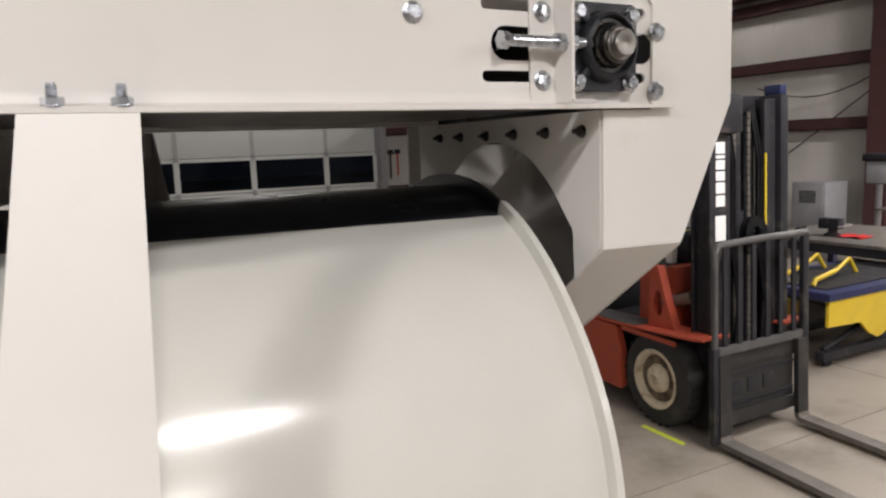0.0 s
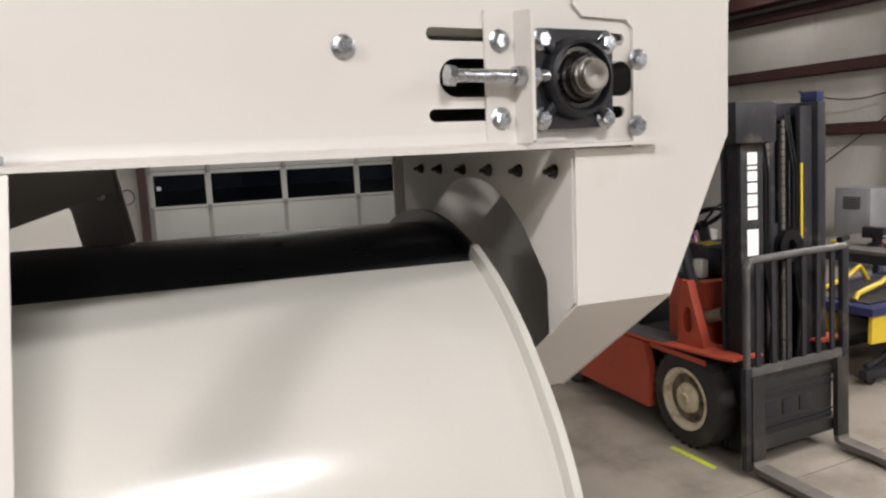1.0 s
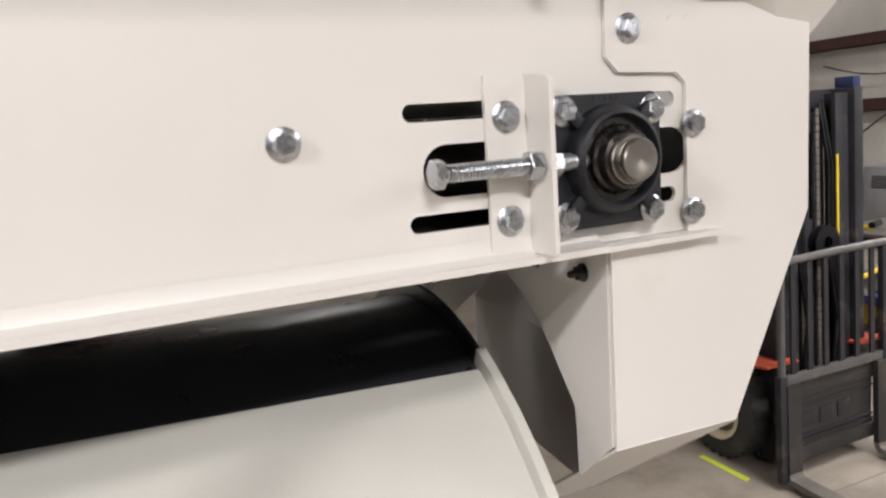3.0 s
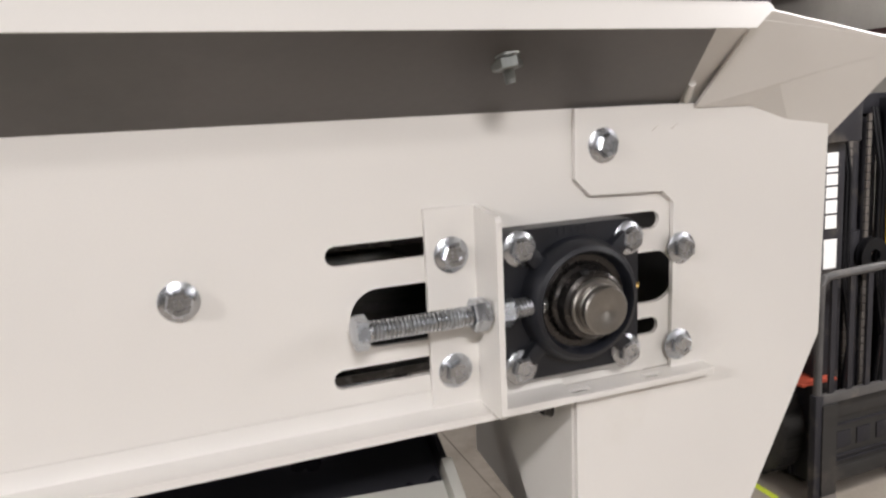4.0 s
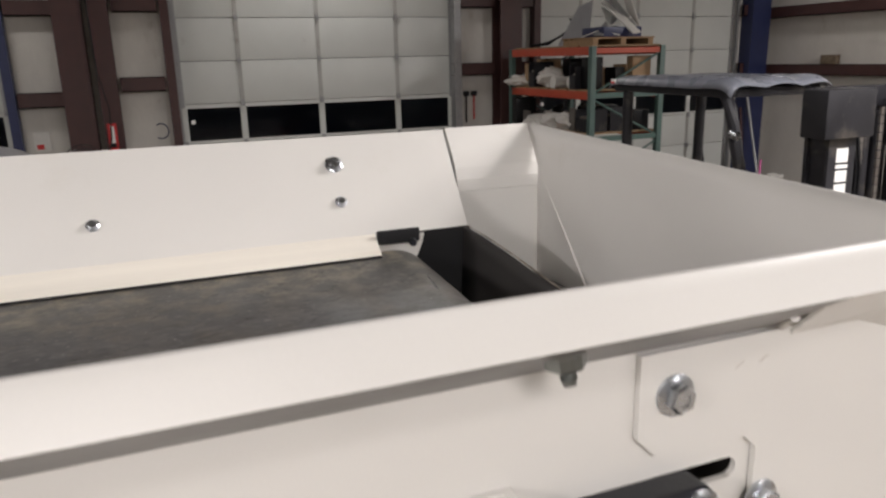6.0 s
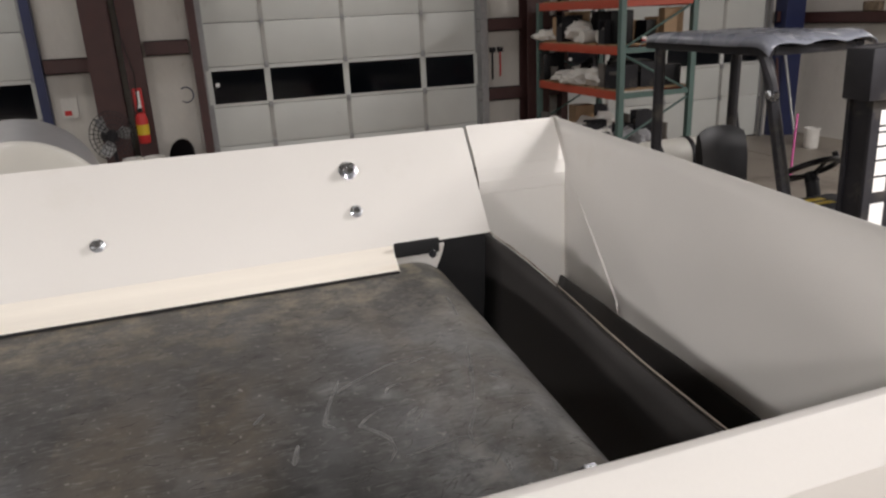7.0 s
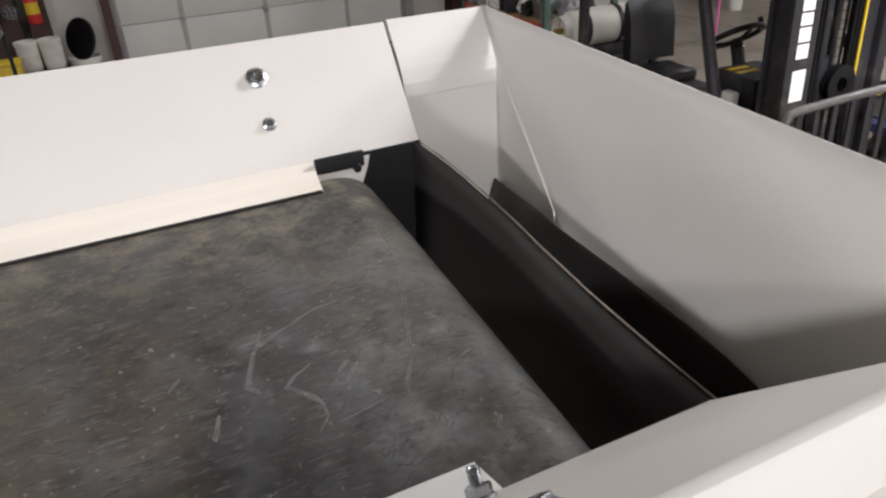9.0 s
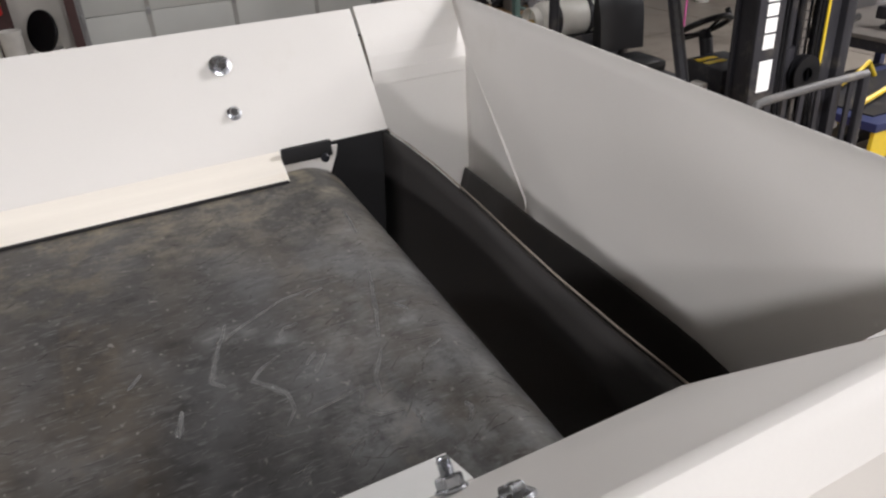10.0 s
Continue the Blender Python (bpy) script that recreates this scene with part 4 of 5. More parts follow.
for a, b in zip(grid, grid[1:]):
    for k in range(8):
        bm.faces.new((a[k], a[k + 1], b[k + 1], b[k]))
fl.data = finish("rubber_flap", bm, RUBBER, 60)
thicken(fl, 0.006)
part("cut_edge", pipe(bmesh.new(), [(x + 0.003, y, z + 0.001) for x, y, z in EDGE], 0.0012, 6), CUTEDGE, fl, "pale cut edge of the rubber")
# return behind the flap, with the chute's inner shade in its near-black colour
part("flap_return", boxes((0.075, 0.715, 2.10, 0.172, 0.721, 2.300)), DARK, chute)

# ---- magnetic drum with its shroud ----
drum = thing("separator_drum", (0, 0, 0), "black drum with flanged ends in a white half shroud", "drum")
MACHINE.append(drum)
DY, DZ, DR, DF = 0.424, 1.490, 0.523, 0.546
X1 = -0.046


def arc_shell(r0, r1, xa, xb, a0, a1, n=72):
    """Part of a tube about the drum's axis, angles from the top towards the near side."""
    bm = bmesh.new()
    loops = []
    for k in range(n + 1):
        a = radians(a0 + (a1 - a0) * k / n)
        s, c = math.sin(a), math.cos(a)
        loops.append([bm.verts.new((x, DY - r * s, DZ + r * c)) for x, r in ((xa, r1), (xb, r1), (xb, r0), (xa, r0))])
    for a, b in zip(loops, loops[1:]):
        for i in range(4):
            bm.faces.new((a[i], b[i], b[(i + 1) % 4], a[(i + 1) % 4]))
    bm.faces.new(loops[0])
    bm.faces.new(loops[-1][::-1])
    return bm


A0 = math.degrees(math.asin((DY - 0.200) / DR))
part("drum_skin", arc_shell(DR - 0.012, DR - 0.003, X0 + 0.16, X1 - 0.008, -200, 159), BLACKSHELL, drum, "glossy black drum skin", 40)
part("end_disc", arc_shell(0.06, DF - 0.003, X1 - 0.007, X1, -200, 159), BLACKSHELL, drum)
part("shroud", arc_shell(DR - 0.0025, DR + 0.0015, X0 + 0.16, X1 - 0.0085, A0, 200), SHELL, drum, "white painted shroud, glossy", 40)
part("shroud_flange", arc_shell(DR - 0.002, DF, X1 - 0.008, X1 + 0.004, A0 - 1.6, 200), SHELL, drum, "", 40)
part("shroud_flange", arc_shell(DR - 0.002, DF, X0 + 0.14, X0 + 0.155, A0, 200), SHELL, drum, "", 40)
part("axle", rod(bmesh.new(), (X0 + 0.05, DY, DZ), (0.10, DY, DZ), 0.045, 24), STEELWORN, drum)
for y in (DY - 0.42, DY + 0.42):
    part("drum_stand", boxes((-0.48, y - 0.03, 0, -0.42, y + 0.03, 1.05), bevel=0.004), WHITE, drum)

bpy.context.view_layer.update()
done = set()
for root in MACHINE:
    for ob in root.children_recursive:
        if ob.type != "MESH":
            continue
        if ob.matrix_local == Matrix():
            if ob.data.name not in done:
                done.add(ob.data.name)
                for v in ob.data.vertices:
                    if root is drum:
                        v.co.y -= 0.11 * (v.co.x - X1)
                    v.co.x += SKEW * max(v.co.y, 0)
        else:
            ob.location.x += SKEW * max(ob.location.y, 0)

# ---- forklift ----
FX, FY0 = 3.475, 2.83
lift = thing("forklift", (FX, 3.5, 0), "worn red and black counterbalance forklift with a gas cylinder", "forklift")
lift.location = (0, 0, 0)


def wheel(x, y, r, w, out):
    t = part("wheel", turned_profile(bmesh.new(), [(r * 0.60, -w / 2), (r * 0.80, -w / 2 - 0.006), (r * 0.95, -w / 2 + 0.012), (r, -w / 2 + 0.04), (r, w / 2 - 0.04), (r * 0.95, w / 2 - 0.012), (r * 0.80, w / 2 + 0.006), (r * 0.60, w / 2)], toward((x, y, r), (out, 0, 0)), 48), TYRE, lift, "dusty black pneumatic tyre")
    for k in range(30):
        bm = box(bmesh.new(), -0.013, r - 0.008, -w / 2 + 0.014, 0.013, r + 0.003, -0.004, bevel=0.003)
        bmesh.ops.transform(bm, matrix=toward((x, y, r), (out, 0, 0)) @ pose(0, 0, 0, 0, 0, k * 12), verts=bm.verts)
        part("tread_block", bm, TYRE, t)
        bm = box(bmesh.new(), -0.013, r - 0.008, 0.004, 0.013, r + 0.003, w / 2 - 0.014, bevel=0.003)
        bmesh.ops.transform(bm, matrix=toward((x, y, r), (out, 0, 0)) @ pose(0, 0, 0, 0, 0, k * 12 + 6), verts=bm.verts)
        part("tread_block", bm, TYRE, t)
    part("rim", turned_profile(bmesh.new(), [(r * 0.63, w / 2 - 0.012), (r * 0.64, w / 2 + 0.004), (r * 0.60, w / 2 + 0.007), (r * 0.56, w / 2 + 0.002), (r * 0.53, w / 2 - 0.02), (r * 0.50, w / 2 - 0.045)], toward((x, y, r), (out, 0, 0)), 40), RIM, t, "chipped cream wheel rim")
    part("wheel_disc", turned_profile(bmesh.new(), [(r * 0.51, w / 2 - 0.040), (r * 0.47, w / 2 - 0.050), (r * 0.32, w / 2 - 0.040), (r * 0.30, w / 2 - 0.040)], toward((x, y, r), (out, 0, 0)), 40), RUSTY, t, "rust-stained wheel disc")
    part("hub", turned_profile(bmesh.new(), [(r * 0.31, w / 2 - 0.040), (r * 0.28, w / 2 - 0.012), (r * 0.24, w / 2 - 0.002), (r * 0.13, w / 2), (r * 0.12, w / 2 + 0.014), (0, w / 2 + 0.016)], toward((x, y, r), (out, 0, 0)), 32), RIM, t)
    for q in (0.70, 0.88):
        part("sidewall_ring", turned_profile(bmesh.new(), [(r * q - 0.005, w / 2 - 0.004), (r * q - 0.003, w / 2 + 0.0075 - 0.012 * (q > 0.8)), (r * q + 0.003, w / 2 + 0.0075 - 0.012 * (q > 0.8)), (r * q + 0.005, w / 2 - 0.012)], toward((x, y, r), (out, 0, 0)), 40), TYRE, t)
    for k in range(6):
        a = k * math.tau / 6
        part("lug_nut", rod(bmesh.new(), (x + out * (w / 2 - 0.043), y + r * 0.38 * math.cos(a), r + r * 0.38 * math.sin(a)), (x + out * (w / 2 - 0.018), y + r * 0.38 * math.cos(a), r + r * 0.38 * math.sin(a)), 0.012, 6), STEELWORN, t)


wheel(3.085, 2.83, 0.345, 0.28, -1)
wheel(2 * FX - 3.085, 2.83, 0.345, 0.28, 1)
wheel(3.10, 4.42, 0.27, 0.17, -1)
wheel(2 * FX - 3.10, 4.42, 0.27, 0.17, 1)
XL, XR = 2.93, 2 * FX - 2.93
part("chassis_side", plate([(3.20, 0.17), (4.12, 0.17), (4.10, 0.60), (3.62, 0.655), (3.26, 0.655), (3.20, 0.45)], [], lambda u, v, d: (XL - 0.003 + d, u, v), 0.07), RED, lift, "faded red chassis side")
part("chassis_side", plate([(3.20, 0.17), (4.12, 0.17), (4.10, 0.60), (3.62, 0.655), (3.26, 0.655), (3.20, 0.45)], [], lambda u, v, d: (XR + 0.003 - d, u, v), 0.07), RED, lift, "faded red chassis side")
for sx in (XL, XR - 0.26):
    part("fender", strip([(2.36, 0.735), (2.46, 0.718), (3.18, 0.672), (3.62, 0.660)], sx, sx + 0.26, 0.016), RED, lift)
    part("step_plate", strip([(3.04, 0.7010), (3.18, 0.6925), (3.62, 0.6805)], sx + 0.015, sx + 0.235, 0.003), SCUFFED, lift, "worn grey step plate")
    part("fender_lip", boxes((sx if sx < FX else sx + 0.244, 2.62, 0.640, sx + 0.016 if sx < FX else sx + 0.26, 3.19, 0.672)), RED, lift)
part("frame", boxes((XL + 0.28, 2.62, 0.18, XR - 0.28, 4.9, 0.62), bevel=0.01), TRUCKGREY, lift)
part("floor_plate", boxes((XL + 0.06, 3.05, 0.60, XR - 0.06, 3.72, 0.635)), TRUCKGREY, lift, "worn dark tread floor plate")
part("cowl", boxes((3.16, 2.86, 0.66, XR - 0.23, 2.96, 1.14), bevel=0.012), RED, lift, "faded red front cowl")
part("control_box", boxes((3.27, 3.00, 1.136, 3.33, 3.10, 1.27), bevel=0.012), TANK, lift, "pale scuffed control box")
part("shelf_plate", boxes((3.20, 2.94, 1.116, 3.40, 3.30, 1.1355)), TRUCKGREY, lift)
part("cowl_side", boxes((3.20, 2.965, 0.66, 3.225, 3.28, 1.135), bevel=0.006), RED, lift)
part("dashboard", boxes((3.36, 2.92, 1.14, XR - 0.29, 3.28, 1.36), bevel=0.02), TRUCKGREY, lift)
for sx in (3.03, XR - 0.17):
    part("tilt_bracket", plate([(2.70, 0.66), (3.00, 0.66), (2.97, 1.16), (2.90, 1.16), (2.82, 0.95)], [[(2.895 + 0.052 * math.cos(a), 0.885 + 0.095 * math.sin(a)) for a in [k * math.tau / 14 for k in range(14)]]], lambda u, v, d: (sx + d, u, v), 0.07), RED, lift)
    part("tilt_cylinder", rod(rod(bmesh.new(), (sx + 0.12, 2.94, 0.86), (sx + 0.12, 2.66, 0.96), 0.045, 16), (sx + 0.12, 2.66, 0.96), (sx + 0.12, 2.50, 1.02), 0.024, 12), STEELWORN, lift)
part("hood", boxes((3.12, 3.74, 0.62, XR - 0.19, 4.62, 1.06), bevel=0.03), TRUCKGREY, lift, "dirty black engine hood")
bm = box(bmesh.new(), XL + 0.03, 4.60, 0.22, XR - 0.03, 5.16, 1.10, bevel=0.06)
part("counterweight", bm, TRUCKGREY, lift, "black rounded counterweight")
seat = part("operator_seat", boxes((3.36, 3.90, 1.055, 3.80, 4.28, 1.15), bevel=0.04), VINYL, lift, "black vinyl operator seat")
bm = bmesh.new()
prof = [(0.0, 0.00), (0.0, 0.30), (0.03, 0.44), (0.07, 0.50), (0.11, 0.48), (0.13, 0.30), (0.13, 0.0)]
for k in range(9):
    u = -1 + k / 4
    wdt = 0.215
    bow = 0.03 * u * u
    top = 1 - 0.10 * abs(u) ** 3
    for y, z in prof:
        bm.verts.new((3.59 + wdt * u, 4.24 - bow + y * (1 - 0.25 * u * u) + 0.08 * z, 1.18 + z * top))
bm.verts.ensure_lookup_table()
m = len(prof)
for k in range(8):
    for i in range(m - 1):
        bm.faces.new([bm.verts[k * m + i], bm.verts[k * m + i + 1], bm.verts[(k + 1) * m + i + 1], bm.verts[(k + 1) * m + i]])
bm.faces.new([bm.verts[i] for i in range(m)])
bm.faces.new([bm.verts[8 * m + i] for i in range(m)][::-1])
part("seat_back", bm, VINYL, seat, "", 50)
tank = part("gas_cylinder", turned_profile(bmesh.new(), [(0, 0), (0.10, 0.005), (0.145, 0.04), (0.155, 0.09), (0.155, 0.60), (0.145, 0.65), (0.10, 0.69), (0.05, 0.70), (0, 0.70)], toward((3.19, 4.90, 1.34), (1, 0, 0)), 36), TANK, lift, "scuffed white gas cylinder lying across the back")
part("collar_ring", turned_profile(bmesh.new(), [(0.115, -0.06), (0.12, -0.06), (0.12, 0.01), (0.115, 0.01), (0.115, -0.06)], toward((3.19, 4.90, 1.34), (1, 0, 0)), 28), TANK, tank)
part("valve", rod(bmesh.new(), (3.17, 4.90, 1.34), (3.09, 4.90, 1.34), 0.025, 10), BRASS, tank)
for x in (3.33, 3.66):
    part("strap", turned_profile(bmesh.new(), [(0.156, 0), (0.162, 0), (0.162, 0.04), (0.156, 0.04)], toward((x, 4.90, 1.34), (1, 0, 0)), 36), TRUCKGREY, tank)
part("tank_cradle", boxes((3.22, 4.76, 1.09, 3.84, 5.04, 1.20), bevel=0.01), TRUCKGREY, lift)
sw = part("steering_wheel", bmesh.new(), VINYL, lift, "black steering wheel with a spinner knob")
bm = bmesh.new()
wm = toward((3.60, 3.38, 1.51), (0, 0.62, 1))
R, r = 0.19, 0.020
for i in range(32):
    a = i * math.tau / 32
    for j in range(8):
        b = j * math.tau / 8
        bm.verts.new(wm @ Vector(((R + r * math.cos(b)) * math.cos(a), (R + r * math.cos(b)) * math.sin(a), r * math.sin(b))))
bm.verts.ensure_lookup_table()
for i in range(32):
    for j in range(8):
        bm.faces.new([bm.verts[i * 8 + j], bm.verts[((i + 1) % 32) * 8 + j], bm.verts[((i + 1) % 32) * 8 + (j + 1) % 8], bm.verts[i * 8 + (j + 1) % 8]])
for a in (90, 210, 330):
    rod(bm, wm @ Vector((0, 0, -0.045)), wm @ Vector((R * math.cos(radians(a)), R * math.sin(radians(a)), 0)), 0.011, 8)
sw.data = finish("steering_wheel", bm, VINYL, 50)
part("knob", rod(bmesh.new(), wm @ Vector((-0.16, 0.10, 0.01)), wm @ Vector((-0.16, 0.10, 0.07)), 0.02, 12), VINYL, sw)
part("hub", rod(bmesh.new(), wm @ Vector((0, 0, -0.09)), wm @ Vector((0, 0, -0.02)), 0.05, 20, 0.035), VINYL, sw)
part("steering_column", rod(bmesh.new(), (3.60, 3.10, 0.66), (3.60, 3.34, 1.45), 0.045, 14), TRUCKGREY, lift)
for k in range(3):
    part("lever", pipe(bmesh.new(), [(3.70 + 0.05 * k, 3.06, 1.35), (3.72 + 0.05 * k, 3.09, 1.44), (3.74 + 0.05 * k, 3.12, 1.53)], 0.007, 8), GALV, lift)
    part("lever_knob", turned_profile(bmesh.new(), [(0, 0), (0.014, 0.004), (0.018, 0.016), (0.012, 0.03), (0, 0.034)], toward((3.74 + 0.05 * k, 3.12, 1.53), (0, 0.3, 1)), 12), ZINC, lift)
for y in (3.42, 3.50):
    part("warning_label", boxes((3.39, 3.08 + (y - 3.42), 1.3605, 3.56, 3.13 + (y - 3.42), 1.3625)), YELLOW, lift, "yellow warning label")
# overhead guard
guard = part("overhead_guard", boxes((3.08, 3.30, 2.28, 3.15, 4.66, 2.34), (3.80, 3.30, 2.28, 3.87, 4.66, 2.34), (3.15, 3.30, 2.28, 3.80, 3.37, 2.34), (3.15, 4.59, 2.28, 3.80, 4.66, 2.34), bevel=0.015), TRUCKGREY, lift, "black steel overhead guard")
for k in range(6):
    part("guard_bar", boxes((3.15, 3.54 + 0.19 * k, 2.29, 3.80, 3.57 + 0.19 * k, 2.33)), TRUCKGREY, guard)
for sx in (3.115, 3.835):
    part("front_pillar", pipe(bmesh.new(), [(sx, 2.94, 1.12), (sx, 3.09, 1.55), (sx, 3.27, 2.10), (sx, 3.31, 2.22), (sx, 3.36, 2.29)], 0.040, 10), TRUCKGREY, guard)
    part("rear_pillar", pipe(bmesh.new(), [(sx, 4.50, 1.06), (sx, 4.50, 1.7), (sx, 4.50, 2.29)], 0.042, 10), TRUCKGREY, guard)
    part("work_light", rod(bmesh.new(), (sx - 0.02, 3.26, 2.06), (sx - 0.02, 3.20, 2.045), 0.030, 18), ZINC, guard, "round chrome work light")
bm = bmesh.new()
n1, n2 = 30, 18
for i in range(n1 + 1):
    for j in range(n2 + 1):
        u, v = i / n1, j / n2
        x, y = 3.00 + 0.94 * v, 3.22 + 1.46 * u
        side = max(0, 1 - min(v, 1 - v) * 9) ** 2
        end = max(0, 1 - min(u, 1 - u) * 11) ** 2
        z = 2.392 + 0.006 * noise.noise(Vector((x * 4, y * 3, 0.3))) + 0.02 * abs(math.sin(v * math.pi * 3)) * (0.4 + 0.6 * (1 - u)) - 0.055 * side - 0.05 * end
        bm.verts.new((x + 0.03 * side * (1 if v < 0.5 else -1), y, z))
bm.verts.ensure_lookup_table()
for i in range(n1):
    for j in range(n2):
        a = i * (n2 + 1) + j
        bm.faces.new([bm.verts[a], bm.verts[a + 1], bm.verts[a + n2 + 2], bm.verts[a + n2 + 1]])
tagged(thicken(part("roof_cover", bm, CLOTH, None, "", 60), 0.004), "smooth blue-grey ribbed plastic cover over the forklift guard", "roof cover")
part("sticker", boxes((3.022, 4.56, 2.345, 3.028, 4.62, 2.378)), MARK, guard, "small red and white sticker")
part("sticker_bar", boxes((3.018, 4.56, 2.345, 3.0215, 4.62, 2.358)), REDP, guard)
# mast
mast = part("mast", boxes((3.07, 2.40, 0.06, 3.27, 2.425, 2.36), bevel=0.004), TRUCKGREY, lift, "black steel mast with rails, chains and hoses")
part("rail_web", boxes((3.10, 2.426, 0.06, 3.14, 2.56, 2.36)), TRUCKGREY, mast)
part("rail_flange", boxes((3.08, 2.561, 0.06, 3.17, 2.585, 2.36)), TRUCKGREY, mast)
part("mast_rail", boxes((3.80, 2.40, 0.06, 3.88, 2.60, 2.36), bevel=0.01), TRUCKGREY, mast)
part("inner_rail", boxes((3.115, 2.43, 0.12, 3.29, 2.47, 2.33), (3.175, 2.47, 0.12, 3.215, 2.57, 2.33), bevel=0.004), TRUCKGREY, mast)
part("inner_rail", boxes((3.66, 2.43, 0.12, 3.775, 2.47, 2.33), (3.72, 2.47, 0.12, 3.76, 2.57, 2.33), bevel=0.004), TRUCKGREY, mast)
for z in (0.30, 1.12, 2.24):
    part("crossmember", boxes((3.17, 2.56, z, 3.78, 2.62, z + 0.12), bevel=0.008), TRUCKGREY, mast)
part("lift_cylinder", rod(rod(bmesh.new(), (3.475, 2.53, 0.15), (3.475, 2.53, 1.55), 0.055, 18), (3.475, 2.53, 1.55), (3.475, 2.53, 2.25), 0.035, 14), TRUCKGREY, mast)
for x in (3.40, 3.55):
    part("lift_chain", boxes(*[(x - 0.014, 2.475, 0.55 + 0.05 * k, x + 0.014, 2.49, 0.592 + 0.05 * k) for k in range(34)]), STEELWORN, mast)
for k, x in enumerate((3.33, 3.60, 3.63, 3.36)):
    part("hose", pipe(bmesh.new(), [(x, 2.50, 2.28), (x + 0.01, 2.45, 1.9), (x + 0.015, 2.45, 1.3), (x + 0.04, 2.42, 0.9), (x + 0.02, 2.44, 0.6)], 0.013, 8), VINYL, mast)
part("hose_reel", turned_profile(bmesh.new(), [(0.04, 0), (0.11, 0.0), (0.11, 0.012), (0.075, 0.015), (0.075, 0.04), (0.11, 0.045), (0.11, 0.055), (0.04, 0.055)], toward((3.56, 2.47, 1.40), (0, -1, 0)), 28), VINYL, mast)
part("top_box", boxes((2.97, 2.34, 2.10, 3.33, 2.52, 2.36), bevel=0.012), TRUCKGREY, mast, "dark grey box at the head of the mast")
part("rear_shield", boxes((3.18, 2.622, 0.45, 3.78, 2.628, 2.24)), TRUCKGREY, mast)
for x in (3.335, 3.615):
    part("side_cylinder", rod(bmesh.new(), (x, 2.56, 0.15), (x, 2.56, 2.22), 0.042, 14), TRUCKGREY, mast)
part("yellow_strip", boxes((3.655, 2.418, 1.40, 3.668, 2.428, 1.95)), YELLOW, mast)
part("mast_head", boxes((3.815, 2.42, 2.361, 3.885, 2.56, 2.43), bevel=0.006), BLUE, mast, "blue-tinted mast head plate")
# plain white shapes in place of the maker's name, with the block below it
z = 2.040
for high in (0.076, 0.020, 0.062, 0.062, 0.074, 0.076):
    part("name_mark", boxes((3.128, 2.3968, z - high, 3.214, 2.3998, z)), MARK, mast)
    z -= high + 0.0125
part("white_block", boxes((3.122, 2.3968, 1.375, 3.222, 2.3998, 1.545)), MARK, mast)
# carriage, load backrest and forks
carriage = part("carriage", boxes((2.98, 2.29, 0.52, 3.90, 2.335, 0.62), (2.98, 2.29, 0.13, 3.90, 2.335, 0.22), bevel=0.006), BLACKWORN, lift, "worn black fork carriage")
part("carriage_plate", boxes((3.08, 2.30, 0.22, 3.80, 2.325, 0.52)), BLACKWORN, carriage)
for k in range(3):
    part("relief_mark", boxes((3.16 + 0.16 * k, 2.292, 0.33, 3.27 + 0.16 * k, 2.299, 0.43), bevel=0.004), TRUCKGREY, carriage)
for z in (0.28, 0.25, 0.47):
    part("stiffener", boxes((3.08, 2.288, z, 3.80, 2.299, z + 0.012)), TRUCKGREY, carriage)
rest = part("load_backrest", pipe(bmesh.new(), [(2.97, 2.27, 0.62), (2.97, 2.27, 1.20), (2.975, 2.27, 1.33), (3.00, 2.27, 1.365), (3.06, 2.27, 1.375), (3.45, 2.27, 1.385), (3.80, 2.27, 1.385), (3.90, 2.27, 1.385)], 0.024, 10), SCUFFED, carriage, "scuffed steel load backrest with upright bars")
for x in (3.07, 3.21, 3.35, 3.49, 3.63, 3.77):
    part("backrest_bar", boxes((x - 0.019, 2.262, 0.68, x + 0.019, 2.278, 1.372)), TRUCKGREY, rest)
part("backrest_post", boxes((3.855, 2.25, 0.62, 3.915, 2.29, 1.39), bevel=0.006), TRUCKGREY, rest)
part("backrest_rail", boxes((2.95, 2.255, 0.64, 3.92, 2.285, 0.695), bevel=0.004), SCUFFED, rest)
part("backrest_foot", boxes((2.935, 2.245, 0.05, 2.995, 2.29, 0.70), bevel=0.006), TRUCKGREY, rest)
for x in (3.04, 3.84):
    fk = part("fork", strip([(2.272, 0.10), (2.262, 0.062), (2.235, 0.040), (2.15, 0.036), (1.60, 0.030), (1.12, 0.018)], x - 0.055, x + 0.055, -0.038), STEELWORN, carriage, "worn bare steel fork lying low over the floor")
    part("shank", strip([(2.275, 0.64), (2.275, 0.30), (2.272, 0.1005)], x - 0.055, x + 0.055, -0.038), BLACKWORN, fk)
# the mast leans back a little
for root in (mast, carriage):
    for ob in (root, *root.children_recursive):
        for v in ob.data.vertices:
            lean = (v.co.z - 0.06) / 1.45
            v.co.x += 0.036 * lean
            v.co.y += 0.080 * lean
for ob in (*lift.children_recursive, bpy.data.objects["roof_cover"]):
    if ob.type == "MESH":
        for v in ob.data.vertices:
            v.co.x += 0.065 * (v.co.y - 2.3)
tagged(part("floor_tape", sheet([(2.868, 2.86, 0.0008), (2.915, 2.865, 0.0008), (2.915, 2.47, 0.0008), (2.868, 2.455, 0.0008)], [(0, 1, 2, 3)]), TAPE), "short strip of bright yellow-green tape on concrete", "tape")
thicken(bpy.data.objects["floor_tape"], 0.0007)

